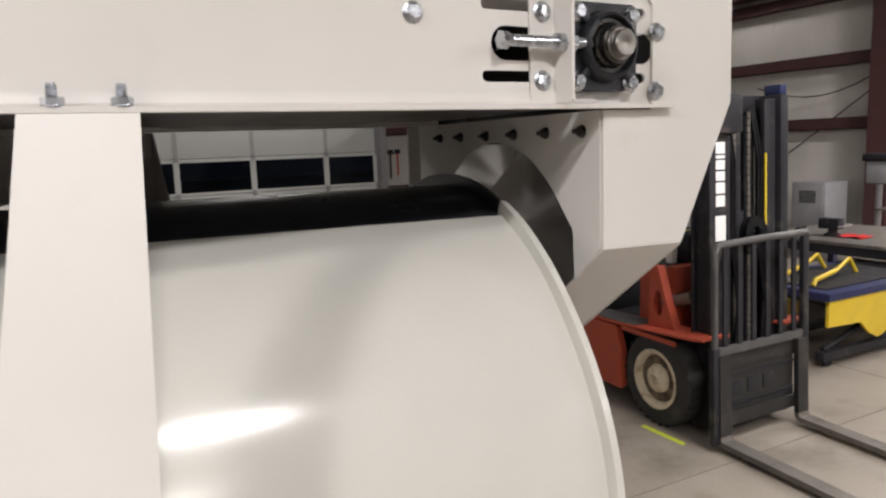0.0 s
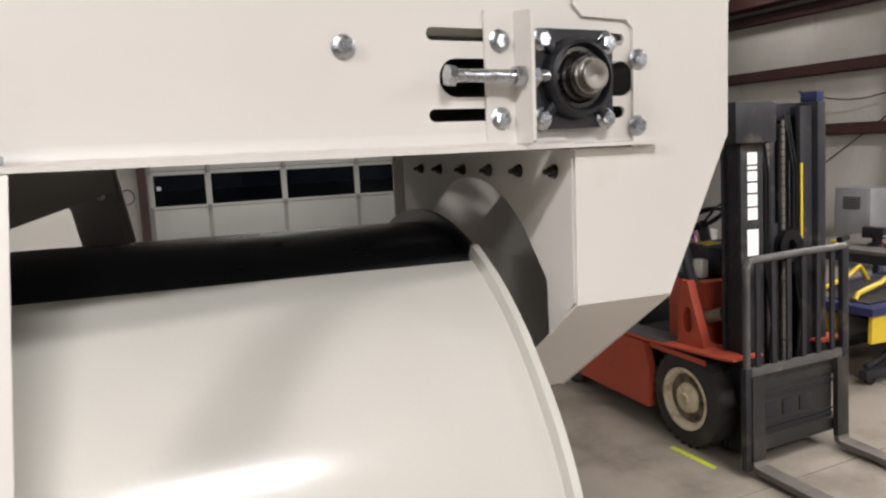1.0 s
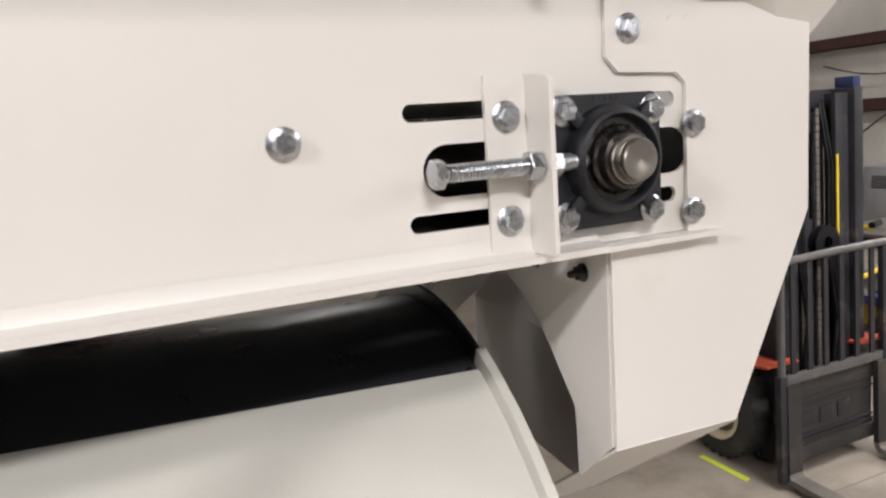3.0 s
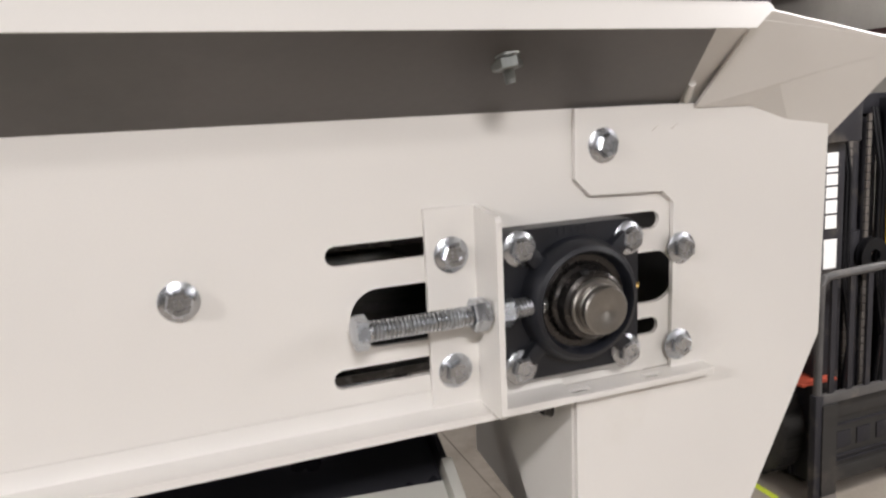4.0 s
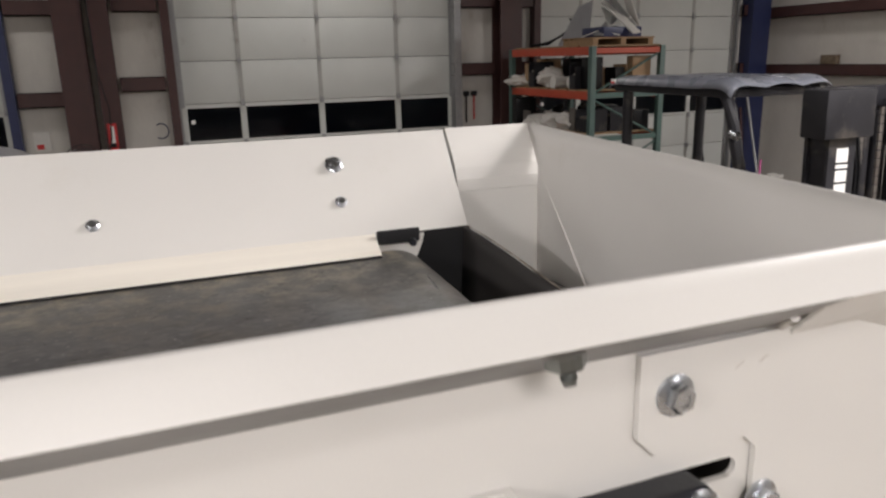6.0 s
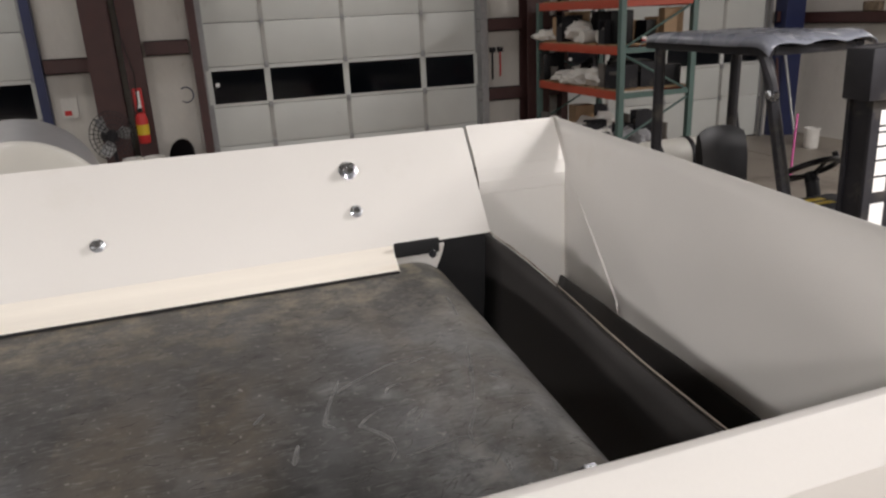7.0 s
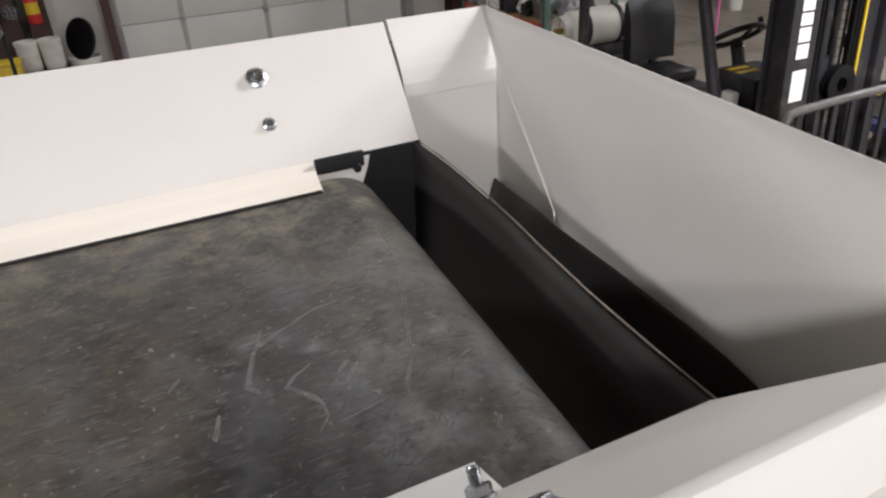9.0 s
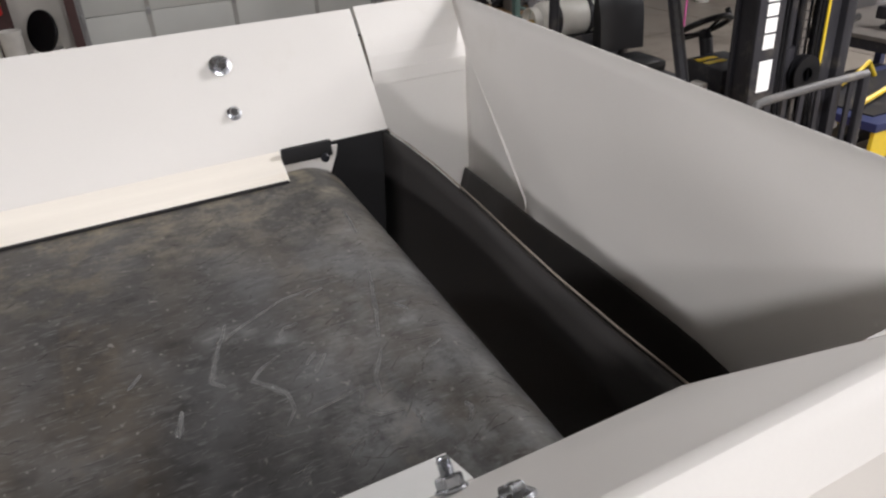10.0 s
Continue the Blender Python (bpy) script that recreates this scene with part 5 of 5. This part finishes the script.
# ---- right-hand side: low cart, work table ----
cart = thing("scissor_lift_cart", (5.8, 3.1, 0), "low yellow and blue steel lift cart on the floor", "cart")
cart.location = (0, 0, 0)
part("apron", plate([(5.05, 0.40), (5.05, 0.63), (6.9, 0.63), (6.9, 0.36), (6.1, 0.36), (5.98, 0.26), (5.80, 0.20), (5.66, 0.26), (5.52, 0.38)], [], lambda u, v, d: (u, 2.86 + d, v), 0.03), YELLOW, cart, "yellow side apron")
part("apron", plate([(5.05, 0.40), (5.05, 0.63), (6.9, 0.63), (6.9, 0.36), (6.1, 0.36), (5.98, 0.26), (5.80, 0.20), (5.66, 0.26), (5.52, 0.38)], [], lambda u, v, d: (u, 3.75 + d, v), 0.03), YELLOW, cart, "yellow side apron")
part("deck", boxes((5.02, 2.84, 0.632, 6.92, 3.80, 0.70), bevel=0.006), BLUE, cart, "dark blue deck frame")
part("deck_mat", boxes((5.15, 2.96, 0.7005, 6.8, 3.68, 0.712)), TRUCKGREY, cart)
for y in (3.12, 3.45):
    part("yellow_rail", pipe(bmesh.new(), [(5.2, y, 0.715), (5.24, y, 0.76), (5.6, y + 0.05, 0.80), (5.95, y + 0.14, 0.86), (6.1, y + 0.16, 0.715)], 0.022, 8), YELLOW, cart)
part("base_frame", boxes((5.1, 2.92, 0.06, 6.9, 3.00, 0.14), (5.1, 3.64, 0.06, 6.9, 3.72, 0.14), bevel=0.005), TRUCKGREY, cart)
for x in (5.2, 6.75):
    for y in (2.96, 3.68):
        part("caster", turned_profile(bmesh.new(), [(0, -0.02), (0.055, -0.02), (0.06, -0.012), (0.06, 0.012), (0.055, 0.02), (0, 0.02)], toward((x, y, 0.06), (0, 1, 0)), 20), VINYL, cart)
for a, b in (((5.2, 3.0, 0.14), (6.8, 3.0, 0.60)), ((6.8, 3.6, 0.14), (5.2, 3.6, 0.60))):
    part("scissor_arm", rod(bmesh.new(), a, b, 0.03, 8), TRUCKGREY, cart)

table = thing("work_table", (7.3, 4.1, 0), "heavy steel work table with tools on its grey top", "table")
table.location = (0, 0, 0)
part("tabletop", boxes((6.62, 3.10, 0.86, 8.2, 4.90, 0.90), bevel=0.004), STEELWORN, table)
part("apron", boxes((6.64, 3.12, 0.76, 6.70, 4.88, 0.86), (6.70, 3.12, 0.76, 8.18, 3.18, 0.86)), TRUCKGREY, table)
for x in (6.66, 8.10):
    for y in (3.14, 4.80):
        part("leg", boxes((x, y, 0, x + 0.08, y + 0.08, 0.76)), BLUE, table)
part("lower_shelf", boxes((6.70, 3.24, 0.22, 8.1, 4.80, 0.25)), TRUCKGREY, table)
rag = bmesh.new()
for i in range(7):
    for j in range(7):
        rag.verts.new((6.95 + 0.04 * i, 3.75 + 0.05 * j, 0.906 + 0.03 * abs(noise.noise(Vector((i * 0.7, j * 0.7, 2)))) + 0.012 * ((i + j) % 2)))
rag.verts.ensure_lookup_table()
for i in range(6):
    for j in range(6):
        rag.faces.new([rag.verts[i * 7 + j], rag.verts[i * 7 + j + 1], rag.verts[i * 7 + j + 8], rag.verts[i * 7 + j + 7]])
tagged(part("shop_rag", rag, REDP, None, "", 60), "crumpled red shop rag on the table", "rag")
vise = thing("bench_vise", (7.05, 4.15, 0.9), "grey bench vise bolted on the table", "vise")
part("base", turned_profile(bmesh.new(), [(0, 0), (0.09, 0), (0.09, 0.02), (0.05, 0.04), (0.05, 0.09), (0, 0.09)], Matrix(), 20), TRUCKGREY, vise)
part("jaw", boxes((-0.06, -0.10, 0.08, 0.06, 0.02, 0.20), bevel=0.012), TRUCKGREY, vise)
part("jaw", boxes((-0.06, 0.04, 0.08, 0.06, 0.14, 0.20), bevel=0.012), TRUCKGREY, vise)
part("handle", rod(bmesh.new(), (-0.12, -0.14, 0.12), (0.12, -0.14, 0.12), 0.008, 8), GALV, vise)
drill = thing("hand_drill", (6.85, 4.45, 0.9), "black and yellow cordless drill lying on the table", "drill")
part("body", rod(bmesh.new(), (0, 0, 0.05), (0.18, 0.04, 0.06), 0.035, 14), VINYL, drill)
part("grip", boxes((0.0, 0.0, 0.0, 0.045, 0.11, 0.04), bevel=0.01), YELLOW, drill)
press = thing("drill_press", (9.9, 5.2, 0), "grey floor-standing drill press by the wall", "drill press")
part("base", boxes((-0.2, -0.25, 0, 0.2, 0.25, 0.06), bevel=0.01), GREYP, press)
part("post", rod(bmesh.new(), (0, 0.1, 0.06), (0, 0.1, 1.62), 0.045, 16), GALV, press)
part("head", boxes((-0.13, -0.22, 1.30, 0.13, 0.24, 1.62), bevel=0.03), GREYP, press)
part("belt_cover", boxes((-0.15, -0.24, 1.62, 0.15, 0.30, 1.74), bevel=0.04), TRUCKGREY, press)
part("chuck", rod(bmesh.new(), (0, -0.12, 1.30), (0, -0.12, 1.12), 0.03, 14), GALV, press)
part("work_plate", boxes((-0.17, -0.26, 0.92, 0.17, 0.06, 0.95), bevel=0.005), STEELWORN, press)
for k in range(3):
    a = k * math.tau / 3
    part("feed_handle", rod(bmesh.new(), (0.14, -0.1, 1.42), (0.17, -0.1 + 0.16 * math.cos(a), 1.42 + 0.16 * math.sin(a)), 0.008, 6), GALV, press)
cab = thing("grey_locker", (10.6, 6.7, 0), "low grey steel locker standing at the wall", "locker")
part("body", boxes((-0.3, -0.3, 0, 0.3, 0.3, 1.25), bevel=0.008), GREYP, cab)
part("door", boxes((-0.312, -0.27, 0.05, -0.301, 0.27, 1.2), bevel=0.002), GREYP, cab)
for k in range(6):
    part("louvre", boxes((-0.318, -0.15, 0.92 + 0.035 * k, -0.312, 0.15, 0.935 + 0.035 * k)), TRUCKGREY, cab)


def bucket(x, y, z, mat, label, size=1.0):
    b = thing("bucket", (x, y, z), label, "bucket", "buckets")
    part("pail", turned_profile(bmesh.new(), [(0, 0), (0.13, 0), (0.135, 0.01), (0.152, 0.33), (0.160, 0.33), (0.160, 0.35), (0.155, 0.37), (0.148, 0.37), (0.14, 0.05), (0, 0.04)], Matrix(), 28), mat, b)
    b.scale = (1.35 * size, 1.35 * size, 1.5 * size)
    part("bail", pipe(bmesh.new(), [(0.155 * math.cos(a), -0.02 - 0.06 * math.sin(a), 0.34 - 0.12 * math.sin(a)) for a in [k * math.pi / 8 for k in range(9)]], 0.003, 5), GALV, b)
    return b


bucket(-0.36, 10.70, 0, PAPER, "white plastic bucket on the concrete floor")
bench = thing("low_bench", (-0.84, 10.45, 0), "low dark steel bench beside the wall column", "bench")
part("top", boxes((-0.32, -0.18, 0.49, 0.30, 0.18, 0.52), bevel=0.004), TRUCKGREY, bench)
for x in (-0.29, 0.24):
    for y in (-0.16, 0.12):
        part("leg", boxes((x, y, 0, x + 0.04, y + 0.04, 0.49)), TRUCKGREY, bench)
bucket(-0.71, 10.45, 0.5205, PAPER, "white plastic bucket standing on the low bench", 0.66)
bucket(-0.98, 10.45, 0.5205, PAPER, "white plastic bucket standing on the low bench", 0.66)
bucket(10.25, 9.60, 0, PAPER, "white plastic bucket standing by the blue post", 0.65)
pole = thing("magenta_pole", (8.30, 8.07, 0), "thin magenta pole leaning by the rack", "pole")
part("shaft", rod(bmesh.new(), (0, 0, 0), (0.36, 0.34, 0.88), 0.018, 8), PINK, pole)
for k, (x, y, tx, ty, l, m) in enumerate(((10.2, 10.3, 0.25, 0.5, 1.5, BROWN), (10.5, 10.2, 0.1, 0.6, 1.7, GALV), (9.4, 10.4, 0.05, 0.45, 1.4, TRUCKGREY))):
    tl = thing("leaning_bar", (x, y, 0), "long steel bar leaning against the wall", "bar", "leaning bars")
    part("shaft", rod(bmesh.new(), (0, 0, 0), (tx, ty, l), 0.025, 8), m, tl)
for k, x in enumerate((4.72, 4.86)):
    tl = thing("hanging_tool", (x, WALL_Y - 0.03, 1.7), "dark hand tool hanging on the wall", "tool", "hanging tools")
    part("handle", rod(bmesh.new(), (0, 0, -0.2 + 0.05 * k), (0, 0, 0.28), 0.014, 8), (DARK, REDP)[k], tl)
    part("head", boxes((-0.05, -0.025, 0.24, 0.05, 0.02, 0.32), bevel=0.008), TRUCKGREY, tl)

carton = thing("orange_carton", (11.20, 9.51, 2.303), "small faded orange-brown carton resting on the wall girt", "carton")
part("carton", boxes((-0.06, -0.16, 0, 0.06, 0.16, 0.16), bevel=0.006), RUSTY, carton)
part("flap", boxes((-0.055, -0.02, 0.16, 0.055, 0.02, 0.162)), CARD, carton)

# ---- storage rack ----
rack = thing("pallet_rack", (5.65, 8.9, 0), "orange and green pallet rack, shelves full of stored parts", "storage rack")
rack.location = (0, 0, 0)
RX0, RX1, RY0, RY1 = 5.20, 6.30, 8.0, 10.3
for x in (RX0, RX1):
    for y in (RY0, RY1):
        part("upright", boxes((x - 0.04, y - 0.04, 0, x + 0.04, y + 0.04, 2.675), bevel=0.006), GREEN, rack)
for y in (RY0, RY1):
    for k in range(4):
        z = 0.25 + 0.6 * k
        a, b = ((RX0, RX1) if k % 2 else (RX1, RX0))
        part("brace", rod(bmesh.new(), (a, y, z), (b, y, z + 0.55), 0.016, 6), GREEN, rack)
LEVELS = (0.55, 1.40, 1.98, 2.56)
for z in LEVELS:
    for x in (RX0, RX1):
        part("beam", boxes((x - 0.03, RY0 + 0.041, z, x + 0.03, RY1 - 0.041, z + 0.11), bevel=0.005), ORANGE, rack)
    for y in (RY0, RY1):
        part("end_beam", boxes((RX0 + 0.041, y - 0.02, z + 0.02, RX1 - 0.041, y + 0.02, z + 0.09)), ORANGE if z > 2 else GREEN, rack)
    for k in range(8):
        part("deck_board", boxes((RX0 - 0.03, RY0 + 0.06 + 0.265 * k, z + 0.111, RX1 + 0.03, RY0 + 0.27 + 0.265 * k, z + 0.130)), WOOD, rack)
random.seed(7)
KINDS = [("cardboard_box", CARD, "brown cardboard box stored on the rack shelf"), ("parts_bin", TRUCKGREY, "dark plastic parts bin on the rack shelf"), ("black_case", VINYL, "black plastic case standing on the rack shelf"), ("parts_bin", TRUCKGREY, "dark plastic parts bin on the rack shelf"),
         ("wrapped_part", PAPER, "pale wrapped part lying on the rack shelf"), ("metal_part", STEELWORN, "loose bare metal part on the rack shelf"),
         ("plastic_bag", PAPER, "crumpled pale plastic bag lying on the rack shelf"), ("plastic_bag", GREYP, "crumpled grey plastic bag lying on the rack shelf"),
         ("plastic_bag", VINYL, "crumpled black plastic bag lying on the rack shelf"),
         ("plastic_bag", PAPER, "crumpled pale plastic bag lying on the rack shelf")]
for z in LEVELS[:3]:
    for col, x in enumerate((RX0 + 0.16, RX0 + 0.55, RX0 + 0.92)):
        y = RY0 + 0.16
        while y < RY1 - 0.2:
            name, mat, lab = random.choice(KINDS)
            w, d, h = random.uniform(0.14, 0.32), random.uniform(0.18, 0.36), random.uniform(0.20, 0.44)
            t = thing(name, (x + random.uniform(-0.05, 0.05), y + w / 2, z + 0.1305), lab, name.replace("_", " "), "stored parts")
            t.rotation_euler = (0, 0, radians(random.uniform(-14, 14)))
            if name == "plastic_bag":
                bm = bmesh.new()
                bmesh.ops.create_icosphere(bm, subdivisions=3, radius=1.0)
                for v in bm.verts:
                    k = 1 + 0.55 * noise.noise(v.co * 1.7 + Vector((t.location.x * 9, t.location.y * 7, z))) + 0.22 * noise.noise(v.co * 5.5 + Vector((y, x, z)))
                    v.co = Vector((v.co.x * k * d * 0.75, v.co.y * k * w * 0.8, max(0, (v.co.z * k + 0.75) * h * 0.38)))
                part("film", bm, mat, t, "", 25)
            elif name == "wrapped_part":
                part("roll", rod(bmesh.new(), (-d * 0.7, 0, w / 3), (d * 0.7, random.uniform(-0.1, 0.1), w / 3), w / 3, 14, w / 3.4), mat, t)
            elif name == "metal_part":
                part("bracket", boxes((-d / 2, -w / 2, 0, d / 2, w / 2, 0.03), (-d / 2, -w / 2, 0.03, -d / 2 + 0.03, w / 2, h), bevel=0.004), mat, t)
                part("tube", rod(bmesh.new(), (-d * 0.3, -w * 0.4, 0.07), (d * 0.6, w * 0.4, 0.10), 0.04, 12), mat, t)
            elif name == "parts_bin":
                part("bin", boxes((-d / 2, -w / 2, 0, d / 2, w / 2, 0.012), (-d / 2, -w / 2, 0.012, -d / 2 + 0.01, w / 2, h * 0.6), (d / 2 - 0.01, -w / 2, 0.012, d / 2, w / 2, h), (-d / 2, -w / 2, 0.012, d / 2, -w / 2 + 0.01, h), (-d / 2, w / 2 - 0.01, 0.012, d / 2, w / 2, h)), mat, t)
                part("contents", boxes((-d / 2 + 0.03, -w / 2 + 0.03, 0.013, d / 2 - 0.03, w / 2 - 0.03, h * 0.7), bevel=0.02), STEELWORN, t)
            else:
                part("carton", boxes((-d / 2, -w / 2, 0, d / 2, w / 2, h), bevel=0.006), mat, t)
                part("flap", boxes((-d / 2 + 0.004, -0.02, h, d / 2 - 0.004, 0.02, h + 0.002)), PAPER if mat is CARD else mat, t)
            y += w + random.uniform(0.0, 0.05)
TOPZ = LEVELS[3] + 0.1305
pal = thing("pallet", (5.72, 8.42, TOPZ), "wooden pallet lying on the rack's top level", "pallet")
for k in range(6):
    part("slat", boxes((-0.5, -0.36 + 0.13 * k, 0.08, 0.5, -0.26 + 0.13 * k, 0.10)), WOOD, pal)
for x in (-0.48, -0.04, 0.40):
    part("stringer", boxes((x, -0.36, 0, x + 0.08, 0.39, 0.0795)), WOOD, pal)
scrap = thing("stacked_offcuts", (5.80, 8.42, TOPZ + 0.1005), "jumbled pale sheet offcuts stacked on the pallet", "offcuts")
for k in range(7):
    bm = box(bmesh.new(), -0.30, -0.05, 0, 0.26, 0.05, 0.012, bevel=0.002)
    bmesh.ops.transform(bm, matrix=pose(0.04 * k - 0.1, 0.05 * (k % 3) - 0.06, 0.10 + 0.035 * k, 14 * (k % 3) - 10, -18 - 6 * k, 34 * k), verts=bm.verts)
    part("offcut", bm, (PAPER, GREYP, DOORP)[k % 3], scrap)
part("block", boxes((-0.25, -0.2, 0.0, 0.2, 0.2, 0.10), bevel=0.01), BLUE, scrap)
scrap.scale = (1.35, 1.35, 1.35)
pan = thing("sheet_panel", (5.5, 9.3, TOPZ), "large grey sheet panel propped up on the rack", "panel")
part("panel", plate([(-0.25, 0.0), (0.55, 0.0), (0.55, 0.62), (0.20, 0.55), (-0.25, 0.05)], [], lambda u, v, d: (0.1 + d + 0.1 * v, -u, v), 0.012), GREYP, pan)
part("support", rod(bmesh.new(), (0.45, 0, 0.0), (0.14, 0, 0.4), 0.015, 6), TRUCKGREY, pan)
blk = thing("black_frame_part", (5.45, 9.72, TOPZ), "black folded steel frame on the rack top", "metal part")
part("frame", pipe(bmesh.new(), [(-0.2, 0.1, 0.02), (0.1, 0.05, 0.06), (0.3, -0.1, 0.20), (0.34, -0.2, 0.02)], 0.03, 8), DARK, blk)

# ---- far left corner ----
d2 = thing("second_drum", (-1.13, 4.1, 0.0), "white painted cylinder drum on a steel stand", "drum")
part("shell", turned_profile(bmesh.new(), [(0.50, 0.0), (0.50, 1.2), (0.0, 1.2)], toward((0, 0, 1.57), (-0.16, 1, 0)), 64), GREYP, d2, "grey cylinder shell", 40)
part("end_cap", turned_profile(bmesh.new(), [(0, -0.03), (0.44, -0.03), (0.49, -0.02), (0.505, 0.0), (0.505, 0.02)], toward((0, 0, 1.57), (-0.16, 1, 0)), 64), SHELL, d2, "white domed end cap")
for x in (-0.35, 0.35):
    for y in (0.15, 1.0):
        part("stand_leg", boxes((x - 0.04, y - 0.04, 0, x + 0.04, y + 0.04, 1.28)), WHITE, d2)
fan = thing("drum_fan", (-1.07, 9.1, 0), "dark wire-guarded pedestal fan on the floor", "fan")
part("stand", rod(bmesh.new(), (0, 0.05, 0.03), (0, 0.05, 1.34), 0.022, 10), TRUCKGREY, fan)
part("foot", turned_profile(bmesh.new(), [(0, 0), (0.25, 0), (0.25, 0.02), (0.03, 0.05), (0, 0.05)], Matrix.Translation((0, 0.05, 0)), 24), TRUCKGREY, fan)
fm = toward((0, -0.02, 1.40), (0.75, -1, 0.1)) @ Matrix.Scale(0.78, 4)
for r in (0.10, 0.17, 0.24, 0.31, 0.37):
    bm = pipe(bmesh.new(), [fm @ Vector((r * math.cos(a), r * math.sin(a), 0.06 - 0.3 * r * r)) for a in [k * math.tau / 28 for k in range(29)]], 0.005, 5)
    part("guard_ring", bm, TRUCKGREY, fan)
for k in range(28):
    a = k * math.tau / 28
    part("guard_wire", rod(bmesh.new(), fm @ Vector((0.05 * math.cos(a), 0.05 * math.sin(a), 0.06)), fm @ Vector((0.37 * math.cos(a), 0.37 * math.sin(a), 0.02)), 0.004, 5), TRUCKGREY, fan)
for k in range(3):
    bm = bmesh.new()
    vs = [bm.verts.new(fm @ pose(0, 0, 0, 0, 0, 120 * k) @ Vector(p)) for p in ((0.04, -0.02, -0.02), (0.30, -0.10, -0.04), (0.34, 0.06, 0.0), (0.20, 0.12, 0.02), (0.04, 0.03, 0.0))]
    bm.faces.new(vs)
    thicken(part("blade", bm, GALV, fan), 0.003)
part("motor", rod(bmesh.new(), fm @ Vector((0, 0, -0.16)), fm @ Vector((0, 0, 0.02)), 0.07, 18), TRUCKGREY, fan)
sign = thing("paper_notice", (-1.72, WALL_Y - 0.02, 1.57), "small white paper notice fixed on the wall", "notice")
part("paper", boxes((-0.14, -0.006, -0.16, 0.14, 0.0, 0.16)), PAPER, sign)
part("print", boxes((-0.10, -0.008, -0.12, 0.02, -0.0062, -0.04)), REDP, sign)
sign.scale = (0.75, 1, 0.85)
ext = thing("fire_extinguisher", (-0.80, WALL_Y - 0.42, 1.05), "red fire extinguisher hung on the brown column", "extinguisher")
part("bottle", turned_profile(bmesh.new(), [(0, 0), (0.07, 0.0), (0.08, 0.02), (0.08, 0.34), (0.06, 0.40), (0.025, 0.43), (0, 0.43)], Matrix(), 24), REDP, ext)
part("label", turned_profile(bmesh.new(), [(0.0805, 0.12), (0.0812, 0.12), (0.0812, 0.26), (0.0805, 0.26)], Matrix(), 24), YELLOW, ext)
part("valve", boxes((-0.03, -0.05, 0.43, 0.03, 0.05, 0.48), bevel=0.006), DARK, ext)
part("wall_hook", boxes((-0.02, 0.0805, 0.3, 0.02, 0.09, 0.40)), GALV, ext)
sg = thing("safety_sign", (-0.80, WALL_Y - 0.345, 1.62), "narrow red sign fixed above the extinguisher", "sign")
part("plate", boxes((-0.06, -0.01, -0.18, 0.06, 0.0, 0.18)), REDP, sg)
part("print_bar", boxes((-0.025, -0.012, -0.14, 0.025, -0.0102, 0.14)), MARK, sg)
conduit = thing("extension_cord", (-0.92, WALL_Y - 0.36, 0), "dark cord hanging down the brown column", "cord")
part("cord", pipe(bmesh.new(), [(0.0, 0, 4.2), (0.02, -0.01, 3.2), (0.03, 0, 2.5), (0.12, -0.01, 2.0), (0.10, 0, 1.6), (0.02, 0, 1.25)], 0.009, 6), DARK, conduit)
disc = thing("black_disc", (-0.33, 10.72, 0.58), "black rubber disc leaning on top of a bucket", "disc")
part("disc", turned_profile(bmesh.new(), [(0, 0), (0.42, 0), (0.44, 0.02), (0.44, 0.05), (0.42, 0.07), (0.10, 0.075), (0, 0.06)], toward((0, 0, 0.20), (-0.75, -0.6, 0.25)) @ Matrix.Scale(0.62, 4), 36), VINYL, disc)
ybin = thing("yellow_bin", (-1.18, 9.9, 0), "dirty yellow plastic bin beside the fan", "bin")
part("body", boxes((-0.13, -0.16, 0, 0.13, 0.16, 0.74), bevel=0.03), YELLOW, ybin)
part("rim", boxes((-0.145, -0.175, 0.74, 0.145, 0.175, 0.78), bevel=0.012), YELLOW, ybin)
mark = thing("wall_scribble", (-0.16, WALL_Y - 0.004, 1.63), "dark curled paint mark on the white wall", "paint mark")
part("stroke", pipe(bmesh.new(), [(0.10 * math.cos(a), 0, 0.11 * math.sin(a)) for a in [-2.2 + k * 0.4 for k in range(12)]], 0.010, 5), BLUE, mark)
